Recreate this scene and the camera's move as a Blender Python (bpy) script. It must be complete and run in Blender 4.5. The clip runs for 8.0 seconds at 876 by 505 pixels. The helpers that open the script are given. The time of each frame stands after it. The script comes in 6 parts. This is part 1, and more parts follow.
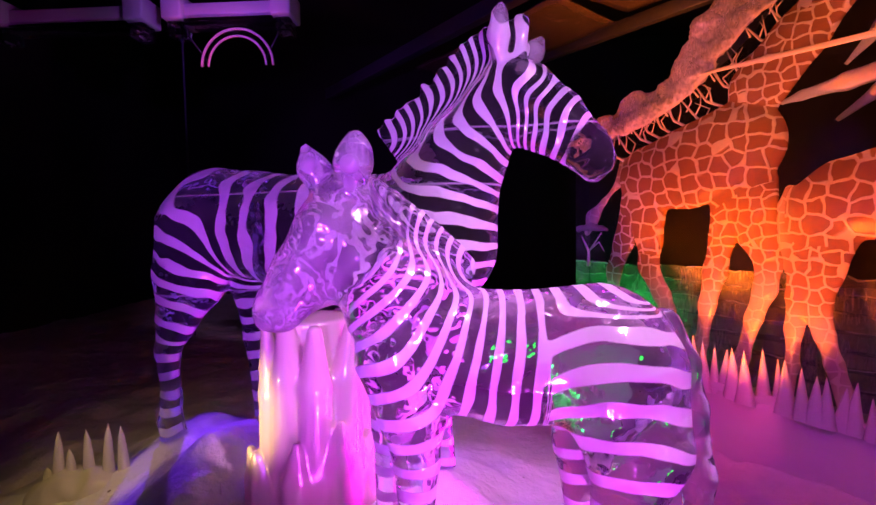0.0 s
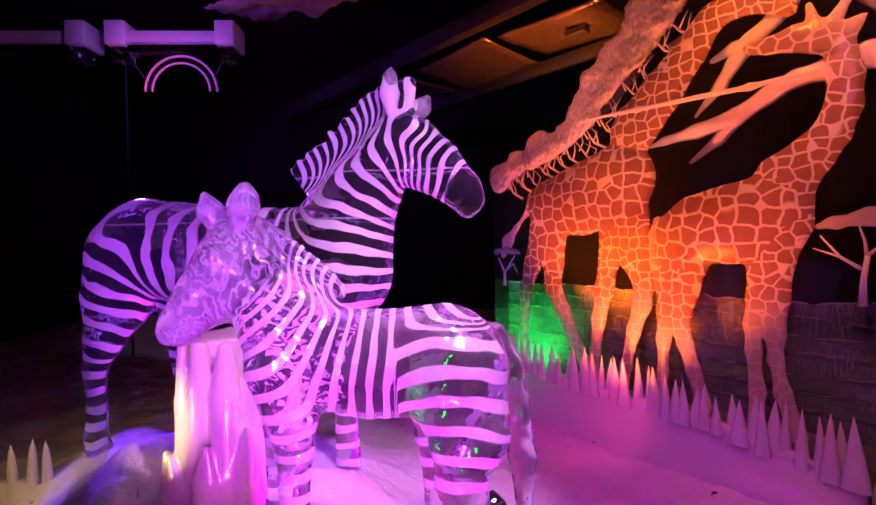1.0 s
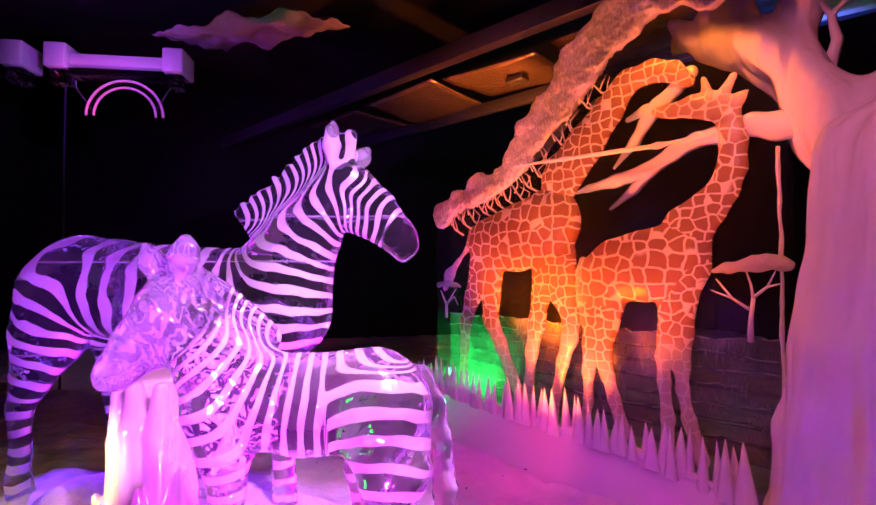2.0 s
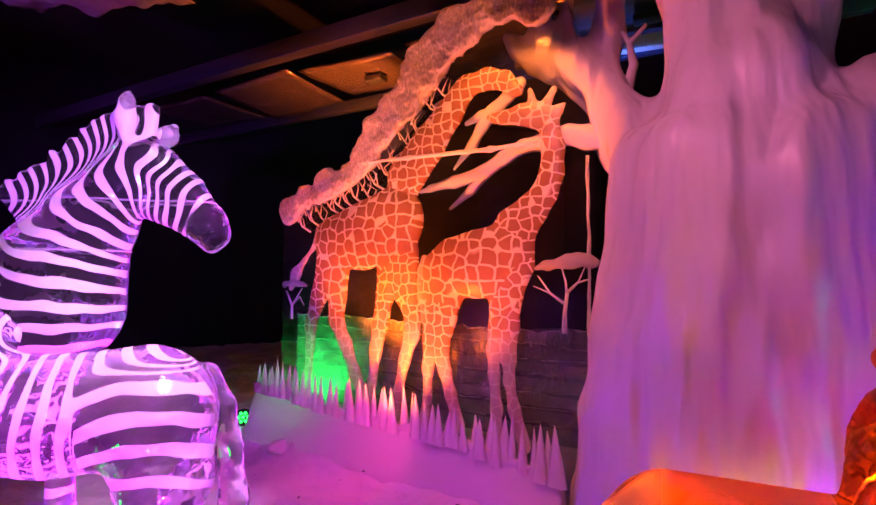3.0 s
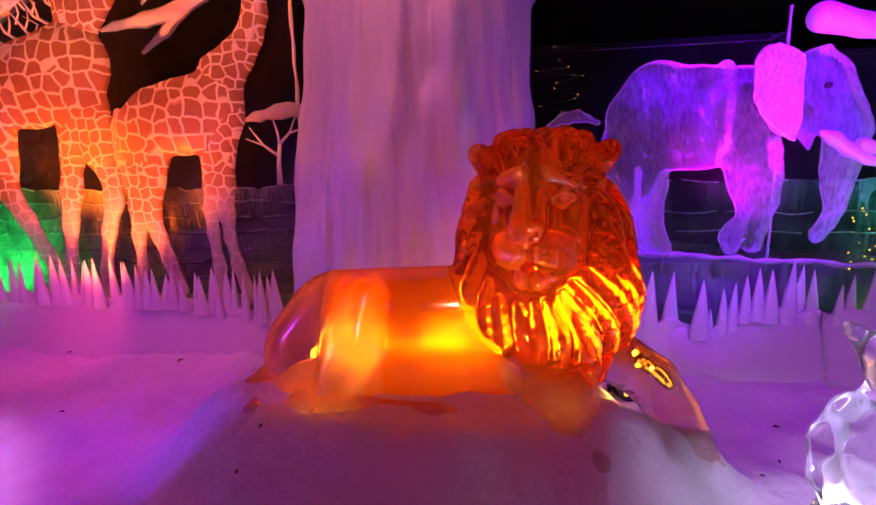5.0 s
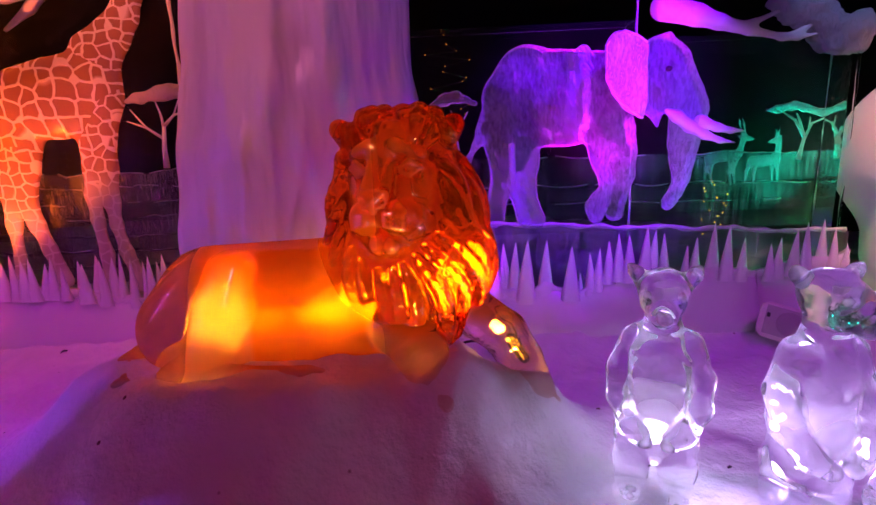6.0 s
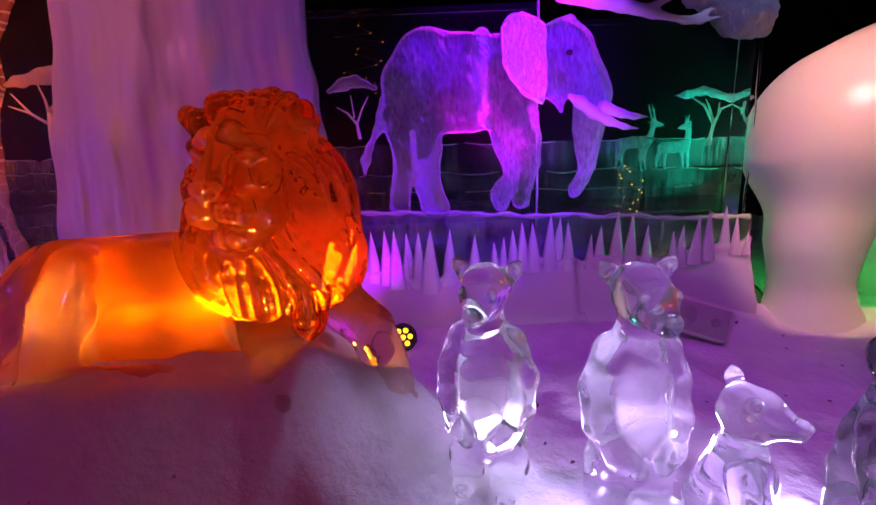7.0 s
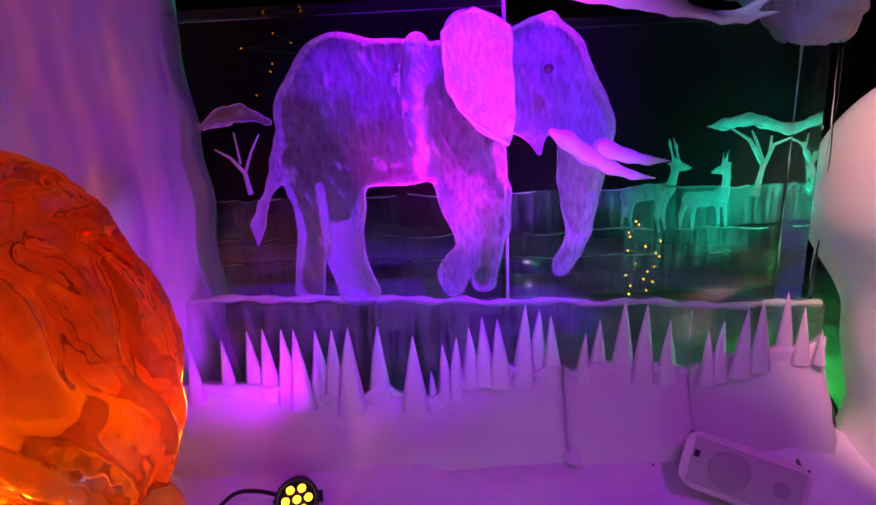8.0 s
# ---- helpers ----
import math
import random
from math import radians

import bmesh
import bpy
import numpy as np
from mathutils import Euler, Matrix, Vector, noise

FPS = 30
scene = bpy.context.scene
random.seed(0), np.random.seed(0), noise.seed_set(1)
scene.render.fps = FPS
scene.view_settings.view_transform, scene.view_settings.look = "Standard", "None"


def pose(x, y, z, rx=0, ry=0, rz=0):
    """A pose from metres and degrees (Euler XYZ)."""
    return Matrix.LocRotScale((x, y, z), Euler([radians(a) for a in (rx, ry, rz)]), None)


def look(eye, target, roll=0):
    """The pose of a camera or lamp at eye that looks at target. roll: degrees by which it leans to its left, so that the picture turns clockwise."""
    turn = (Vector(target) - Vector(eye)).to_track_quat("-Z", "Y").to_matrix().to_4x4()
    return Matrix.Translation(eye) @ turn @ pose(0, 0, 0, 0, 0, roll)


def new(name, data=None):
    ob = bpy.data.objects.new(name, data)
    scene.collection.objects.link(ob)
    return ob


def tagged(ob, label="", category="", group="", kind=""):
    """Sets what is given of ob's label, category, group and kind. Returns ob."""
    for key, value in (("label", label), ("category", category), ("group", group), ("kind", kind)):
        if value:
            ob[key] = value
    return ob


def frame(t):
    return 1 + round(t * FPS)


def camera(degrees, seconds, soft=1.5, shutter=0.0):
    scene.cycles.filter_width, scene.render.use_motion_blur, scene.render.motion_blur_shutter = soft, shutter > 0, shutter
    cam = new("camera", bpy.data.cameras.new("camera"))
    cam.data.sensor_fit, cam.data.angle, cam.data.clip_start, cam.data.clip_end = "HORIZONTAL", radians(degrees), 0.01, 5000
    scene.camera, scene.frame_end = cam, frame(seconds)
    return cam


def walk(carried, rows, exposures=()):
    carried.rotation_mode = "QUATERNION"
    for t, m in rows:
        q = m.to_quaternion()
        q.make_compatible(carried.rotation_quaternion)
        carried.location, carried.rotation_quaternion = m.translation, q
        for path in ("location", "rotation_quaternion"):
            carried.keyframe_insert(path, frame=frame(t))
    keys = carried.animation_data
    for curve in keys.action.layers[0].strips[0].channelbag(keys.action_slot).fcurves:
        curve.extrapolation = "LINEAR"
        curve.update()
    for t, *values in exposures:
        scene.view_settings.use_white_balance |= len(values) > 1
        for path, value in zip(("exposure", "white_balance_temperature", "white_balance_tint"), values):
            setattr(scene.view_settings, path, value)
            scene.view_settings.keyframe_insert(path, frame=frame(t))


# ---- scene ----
cam = camera(84.9, 8.0)
PATH = [
    (0, (0.138, -0.14, 1.15), (0.042, 1.855, 1.045), -0.9),
    (0.5, (0.289, -0.266, 1.178), (0.256, 1.732, 1.098), -1.0),
    (1, (0.376, -0.4, 1.185), (0.444, 1.599, 1.151), -0.8),
    (1.2, (0.404, -0.443, 1.201), (0.558, 1.551, 1.207), -0.6),
    (2.3, (0.467, -0.545, 1.269), (0.82, 1.421, 1.367), 0.0),
    (2.5, (0.524, -0.531, 1.254), (0.989, 1.41, 1.384), 0.1),
    (3, (0.664, -0.539, 1.215), (1.407, 1.317, 1.298), 0.2),
    (3.5, (0.719, -0.6, 1.134), (1.717, 1.131, 1.061), -1.0),
    (4, (0.793, -0.614, 1.033), (1.93, 1.021, 0.85), -1.2),
    (4.5, (0.841, -0.663, 0.993), (2.149, 0.821, 0.697), -1.5),
    (5, (0.874, -0.805, 0.982), (2.32, 0.531, 0.629), -1.4),
    (6.3, (1.008, -1.188, 0.9), (2.622, -0.089, 0.469), -2.5),
    (6.5, (1.068, -1.285, 0.888), (2.689, -0.206, 0.434), -2.5),
    (7, (1.208, -1.352, 0.924), (2.823, -0.269, 0.458), -2.3),
    (7.5, (1.529, -1.369, 1.006), (3.13, -0.265, 0.542), -2.1),
    (8, (2.006, -1.181, 1.059), (3.598, -0.052, 0.624), -2.7),
]
walk(cam, [(t, look(eye, target, roll)) for t, eye, target, roll in PATH],
     [(0.0, -0.42), (1.2, -0.03), (2.5, 0.52), (3.5, 0.5), (4.5, 0.28), (5.2, 0.22), (6.5, -0.15), (7.0, -0.2), (7.5, 0.05), (8.0, 0.08)])

# ---- world and lamps ----
world = bpy.data.worlds.new("night_hall")
scene.world = world
world.use_nodes = True
world.node_tree.nodes["Background"].inputs[0].default_value = (0.02, 0.015, 0.04, 1)
world.node_tree.nodes["Background"].inputs[1].default_value = 0.05


def lamp(name, place, colour, watts, target=None, cone=70, size=0.04, blend=0.6):
    """A small coloured lamp without a fixture: a spot when it has a target, else a point."""
    data = bpy.data.lights.new(name, "SPOT" if target else "POINT")
    data.color, data.energy, data.shadow_soft_size = colour, watts, size
    ob = new(name, data)
    if target:
        data.spot_size, data.spot_blend = radians(cone), blend
        ob.matrix_world = look(place, target)
    else:
        ob.location = place
    return ob


GREEN = (0.02, 1.0, 0.12)
# Most of these lamps are unseen; only the floodlights built below have fixtures.
lamp("zebra_lamp_floor", (0.5, 1.5, 0.2), (0.9, 0.0, 1.0), 130, (-0.15, 1.35, 0.9), 95)
lamp("zebra_lamp_front", (-0.3, -0.7, 1.1), (0.45, 0.07, 1.0), 300, (-0.25, 1.3, 1.2), 50)
lamp("zebra_lamp_rear", (-1.7, 3.2, 1.6), (0.2, 0.03, 1.0), 300, (-0.7, 1.7, 1.0), 60)
# Two unseen fill lights, added overhead to whiten the zebras.
lamp("zebra_fill_head", (0.9, 0.0, 2.1), (0.9, 0.42, 1.0), 130, (0.25, 1.35, 1.5), 34)
lamp("zebra_fill_top", (0.75, 0.35, 2.3), (0.95, 0.4, 1.0), 230, (0.3, 0.95, 0.9), 50)
lamp("foal_lamp", (0.4, 0.15, 0.2), (0.75, 0.05, 1.0), 95, (0.15, 0.9, 0.75), 75)
lamp("stump_lamp", (-0.95, 0.75, 0.5), (1.0, 0.62, 0.14), 75, (-0.5, 1.4, 0.6), 32)
lamp("grass_lamp", (-1.2, 1.2, 0.75), (1.0, 0.62, 0.2), 9, (-1.35, 1.7, 0.25), 60)
lamp("giraffe_lamp_low", (1.95, 2.75, 0.6), (1.0, 0.15, 0.01), 210, (1.4, 2.45, 1.8), 90)
lamp("giraffe_lamp_front", (0.95, 1.75, 0.2), (1.0, 0.13, 0.005), 330, (1.6, 2.2, 1.5), 80)
# Unseen fill light, added to brighten the carved foliage.
lamp("foliage_fill", (0.55, 1.3, 0.7), (1.0, 0.24, 0.09), 130, (1.6, 2.4, 2.5), 46)
lamp("giraffe_lamp_pink", (1.2, 1.9, 0.5), (1.0, 0.05, 0.25), 3, (1.35, 2.4, 0.2), 120)
lamp("giraffe_lamp_high", (1.55, 1.4, 2.75), (1.0, 0.2, 0.03), 62, (2.0, 1.7, 1.9), 70)
lamp("green_lamp_far", (1.4, 3.2, 0.35), GREEN, 60, (1.08, 2.95, 0.6), 110)
lamp("trunk_lamp_left", (1.0, 0.5, 2.4), (0.9, 0.2, 0.36), 40, (2.3, 1.0, 1.6), 75)
lamp("trunk_lamp_right", (2.7, -0.15, 0.2), (0.4, 0.0, 1.0), 18, (2.75, 0.45, 0.8), 100)
lamp("trunk_lamp_front", (1.5, -0.5, 2.2), (0.65, 0.13, 0.42), 18, (2.4, 0.6, 1.3), 60)
# Three unseen fill lights, added to brighten the snow and the lion's mound.
lamp("snow_fill", (0.75, 0.9, 1.9), (0.75, 0.01, 0.95), 42, (0.9, 1.9, 0.0), 76)
lamp("snow_fill_right", (2.5, -1.9, 2.2), (0.5, 0.03, 0.8), 85, (3.15, -0.95, 0.0), 54)
lamp("mound_fill", (0.9, -0.9, 1.8), (1.0, 0.08, 0.3), 15, (1.6, 0.0, 0.2), 50)
lamp("lion_lamp", (2.27, 0.47, 0.28), (1.0, 0.68, 0.03), 420, (2.0, 0.2, 0.27), 80, 0.28)
lamp("lion_lamp_mid", (2.1, 0.63, 0.28), (1.0, 0.66, 0.03), 260, (1.86, 0.37, 0.27), 90, 0.28)
lamp("lion_lamp_rear", (2.0, 0.72, 0.5), (1.0, 0.3, 0.02), 7, (1.8, 0.5, 0.36), 110, 0.05)
lamp("lion_lamp_head", (2.6, 0.08, 0.42), (1.0, 0.22, 0.01), 20, (2.25, -0.1, 0.65), 80, 0.06)
lamp("lion_lamp_front", (2.72, -0.14, 0.14), (1.0, 0.5, 0.03), 5, (2.35, -0.3, 0.35), 90, 0.012)
# Unseen fill light, added in front so the face and locks read.
lamp("lion_fill_fore", (1.2, -0.6, 1.5), (1.0, 0.33, 0.12), 23, (2.05, -0.1, 0.8), 34, 0.02)
lamp("lion_lamp_chest", (1.82, -0.32, 0.33), (1.0, 0.32, 0.02), 13, (2.1, -0.1, 0.75), 90, 0.03)
lamp("elephant_lamp_left", (2.8, -0.5, 0.35), (0.85, 0.0, 1.0), 185, (3.36, -0.3, 1.3), 44)
lamp("elephant_lamp_right", (3.05, -0.95, 0.4), (0.45, 0.05, 1.0), 42, (3.5, -0.45, 1.2), 56)
lamp("elephant_lamp_top", (2.6, -1.3, 2.3), (0.18, 0.0, 1.0), 420, (3.4, -0.3, 1.1), 44)
lamp("green_lamp_near", (4.62, -1.8, 0.2), GREEN, 60, (4.0, -1.2, 0.9), 100)
lamp("canopy_lamp", (4.35, -1.05, 0.75), (0.0, 1.0, 0.55), 26, (3.88, -1.0, 0.95), 100)
lamp("canopy_lamp_high", (3.3, -1.6, 2.2), (0.3, 0.35, 1.0), 26, (3.9, -1.25, 1.5), 34)
lamp("right_lamp", (2.7, -1.8, 2.4), (1.0, 0.4, 0.36), 290, (4.05, -1.72, 0.75), 36)
lamp("meerkat_lamp", (2.06, -1.12, 0.13), (0.6, 0.42, 1.0), 3.2, size=0.03)
lamp("meerkat_lamp_low", (2.2, -0.84, 0.22), (0.75, 0.65, 1.0), 1.6, size=0.05)
lamp("meerkat_lamp_side", (2.42, -1.52, 0.1), (0.65, 0.48, 1.0), 3, size=0.03)
# Unseen narrow fill light, added for sharp highlights on the meerkats.
lamp("meerkat_fill_top", (1.5, -2.0, 1.9), (0.7, 0.55, 1.0), 90, (2.3, -1.26, 0.35), 20, 0.02)
lamp("meerkat_lamp_high", (2.55, -1.25, 0.1), (0.68, 0.52, 1.0), 50, (2.15, -1.2, 0.45), 90, 0.04)
lamp("arch_lamp", (-2.0, 3.6, 3.0), (0.4, 0.08, 1.0), 34, (-2.0, 4.6, 3.2), 120)
lamp("arch_lamp_low", (-2.3, 4.2, 2.6), (0.9, 0.05, 0.2), 10, (-2.0, 4.6, 3.2), 120)
lamp("roof_lamp", (1.6, 3.6, 2.2), (1.0, 0.2, 0.03), 170, (1.5, 3.9, 3.0), 100)
lamp("roof_lamp_blue", (3.2, 2.2, 2.3), (0.05, 0.12, 1.0), 40, (3.4, 2.6, 3.2), 100)
lamp("drape_lamp", (-0.6, 3.6, 2.4), (0.5, 0.04, 0.42), 22, (-0.8, 4.4, 3.6), 50)


# ---- materials ----
def material(name):
    mat = bpy.data.materials.new(name)
    mat.use_nodes = True
    nt = mat.node_tree
    nt.nodes.clear()
    return mat, nt


def node(nt, kind, where=None, **values):
    n = nt.nodes.new(kind)
    if "operation" in values:
        n.operation = values["operation"]
    if "feature" in values:
        n.feature = values["feature"]
    if "data_type" in values:
        n.data_type = values["data_type"]
    if "blend_type" in values:
        n.blend_type = values["blend_type"]
    if "attribute_name" in values:
        n.attribute_name = values["attribute_name"]
    for key, value in (where or {}).items():
        n.inputs[key].default_value = value
    return n


def join(nt, a, out, b, into):
    nt.links.new(a.outputs[out], b.inputs[into])


def relief(nt, scale, strength, detail=3.0, distance=0.02, stretch=(1, 1, 1)):
    """A bump node of noise at real size."""
    co = node(nt, "ShaderNodeTexCoord")
    mp = node(nt, "ShaderNodeMapping", {"Scale": stretch})
    tex = node(nt, "ShaderNodeTexNoise", {"Scale": scale, "Detail": detail, "Roughness": 0.55})
    bump = node(nt, "ShaderNodeBump", {"Strength": strength, "Distance": distance})
    join(nt, co, "Object", mp, "Vector")
    join(nt, mp, "Vector", tex, "Vector")
    join(nt, tex, "Fac", bump, "Height")
    return bump, tex


def frost_shader(nt, colour, bump, share=0.45, gloss=0.06, rough=0.35):
    """Frosted ice: a diffuse face that also lets light through, with a wet sheen."""
    dif = node(nt, "ShaderNodeBsdfDiffuse", {"Color": (*colour, 1)})
    tra = node(nt, "ShaderNodeBsdfTranslucent", {"Color": (*colour, 1)})
    glo = node(nt, "ShaderNodeBsdfGlossy", {"Color": (1, 1, 1, 1), "Roughness": rough})
    one = node(nt, "ShaderNodeMixShader", {"Fac": share})
    two = node(nt, "ShaderNodeMixShader", {"Fac": gloss})
    join(nt, dif, 0, one, 1)
    join(nt, tra, 0, one, 2)
    join(nt, one, 0, two, 1)
    join(nt, glo, 0, two, 2)
    if bump:
        for n in (dif, glo):
            join(nt, bump, 0, n, "Normal")
    return two


def frosted(name, colour=(0.8, 0.8, 0.82), share=0.4, scale=14, strength=0.4, stretch=(1, 1, 1), gloss=0.06, rough=0.35, distance=0.02, detail=5):
    mat, nt = material(name)
    bump, tex = relief(nt, scale, strength, detail, distance, stretch)
    sh = frost_shader(nt, colour, bump, share, gloss, rough)
    out = node(nt, "ShaderNodeOutputMaterial")
    join(nt, sh, 0, out, 0)
    return mat


def glass(name, colour=(0.97, 0.98, 1.0), rough=0.02, scale=9, strength=0.25, cloud=0.0, cloud_colour=(0.8, 0.8, 0.85), stretch=(1, 1, 1), milky=False, sheen=0.06, passing=0.0):
    """Clear carved ice, with a share of milky scatter."""
    mat, nt = material(name)
    bump, tex = relief(nt, scale, strength, 2, 0.02, stretch)
    gl = node(nt, "ShaderNodeBsdfGlass", {"Color": (*colour, 1), "Roughness": rough, "IOR": 1.31})
    join(nt, bump, 0, gl, "Normal")
    out = node(nt, "ShaderNodeOutputMaterial")
    if cloud:
        fr = frost_shader(nt, cloud_colour, bump, 0.6, sheen, 0.12)
        mix = node(nt, "ShaderNodeMixShader", {"Fac": cloud})
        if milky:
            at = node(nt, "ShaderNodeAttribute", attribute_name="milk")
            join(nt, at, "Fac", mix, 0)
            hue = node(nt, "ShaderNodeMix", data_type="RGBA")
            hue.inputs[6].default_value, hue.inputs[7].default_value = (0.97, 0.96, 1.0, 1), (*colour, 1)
            # The amber share puts lamp light into the colour of clear ice.
            lamp_tint = node(nt, "ShaderNodeAttribute", attribute_name="amber")
            join(nt, lamp_tint, "Fac", hue, 0)
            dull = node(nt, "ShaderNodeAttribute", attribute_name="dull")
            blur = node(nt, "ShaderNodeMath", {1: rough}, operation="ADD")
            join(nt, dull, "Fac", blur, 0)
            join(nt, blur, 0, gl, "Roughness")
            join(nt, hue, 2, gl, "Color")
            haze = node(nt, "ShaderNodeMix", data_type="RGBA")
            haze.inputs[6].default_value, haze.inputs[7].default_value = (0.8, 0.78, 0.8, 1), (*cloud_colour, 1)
            join(nt, lamp_tint, "Fac", haze, 0)
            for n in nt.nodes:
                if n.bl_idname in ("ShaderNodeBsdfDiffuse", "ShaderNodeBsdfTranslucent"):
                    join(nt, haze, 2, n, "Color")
        if passing:
            through_ice = node(nt, "ShaderNodeBsdfTransparent", {"Color": (*colour, 1)})
            join(nt, hue, 2, through_ice, "Color")
            lets = node(nt, "ShaderNodeMixShader", {"Fac": passing})
            join(nt, gl, 0, lets, 1)
            join(nt, through_ice, 0, lets, 2)
            gl = lets
        join(nt, gl, 0, mix, 1)
        join(nt, fr, 0, mix, 2)
        join(nt, mix, 0, out, 0)
    else:
        join(nt, gl, 0, out, 0)
    return mat


def striped(name, edge=0.0, wobble=0.25, cloud=0.03, scale=9, strength=0.55, seams=()):
    """Clear ice with frosted bands that follow the mesh's phase."""
    mat, nt = material(name)
    bump, tex = relief(nt, scale, strength, 2, 0.03)
    at = node(nt, "ShaderNodeAttribute", attribute_name="phase")
    big = node(nt, "ShaderNodeTexNoise", {"Scale": 4.0, "Detail": 2.0})
    co = node(nt, "ShaderNodeTexCoord")
    join(nt, co, "Object", big, "Vector")
    add = node(nt, "ShaderNodeMath", {1: wobble}, operation="MULTIPLY_ADD")
    join(nt, big, "Fac", add, 0)
    join(nt, at, "Fac", add, 2)
    turn = node(nt, "ShaderNodeMath", {1: 2 * math.pi}, operation="MULTIPLY")
    join(nt, add, 0, turn, 0)
    wave = node(nt, "ShaderNodeMath", operation="SINE")
    join(nt, turn, 0, wave, 0)
    worn = node(nt, "ShaderNodeTexNoise", {"Scale": 9.0, "Detail": 1.0})
    join(nt, co, "Object", worn, "Vector")
    uneven = node(nt, "ShaderNodeMath", {1: 1.5}, operation="MULTIPLY_ADD")
    join(nt, worn, "Fac", uneven, 0)
    join(nt, wave, 0, uneven, 2)
    mask = node(nt, "ShaderNodeMapRange", {"From Min": edge + 0.75 - 0.09, "From Max": edge + 0.75 + 0.09})
    join(nt, uneven, 0, mask, "Value")
    face = node(nt, "ShaderNodeAttribute", attribute_name="carved")
    held = node(nt, "ShaderNodeMath", operation="MULTIPLY")
    join(nt, mask, 0, held, 0)
    join(nt, face, "Fac", held, 1)
    white = node(nt, "ShaderNodeAttribute", attribute_name="frost")
    more = node(nt, "ShaderNodeMath", operation="MAXIMUM")
    join(nt, held, 0, more, 0)
    join(nt, white, "Fac", more, 1)
    least = node(nt, "ShaderNodeMath", {1: cloud}, operation="MAXIMUM")
    join(nt, more, 0, least, 0)
    gl = node(nt, "ShaderNodeBsdfGlass", {"Color": (0.96, 0.97, 1.0, 1), "Roughness": 0.02, "IOR": 1.31})
    join(nt, bump, 0, gl, "Normal")
    fr = frost_shader(nt, (0.82, 0.82, 0.84), bump, 0.4, 0.14, 0.15)
    split = node(nt, "ShaderNodeSeparateXYZ")
    join(nt, co, "Object", split, 0)
    for height in seams:
        off = node(nt, "ShaderNodeMath", {1: height}, operation="SUBTRACT")
        size = node(nt, "ShaderNodeMath", operation="ABSOLUTE")
        line = node(nt, "ShaderNodeMapRange", {"From Min": 0.002, "From Max": 0.005, "To Min": 0.45, "To Max": 0.0})
        over = node(nt, "ShaderNodeMath", operation="MAXIMUM")
        join(nt, split, "Z", off, 0)
        join(nt, off, 0, size, 0)
        join(nt, size, 0, line, "Value")
        join(nt, least, 0, over, 0)
        join(nt, line, 0, over, 1)
        least = over
    mix = node(nt, "ShaderNodeMixShader")
    join(nt, least, 0, mix, 0)
    join(nt, gl, 0, mix, 1)
    join(nt, fr, 0, mix, 2)
    out = node(nt, "ShaderNodeOutputMaterial")
    join(nt, mix, 0, out, 0)
    return mat


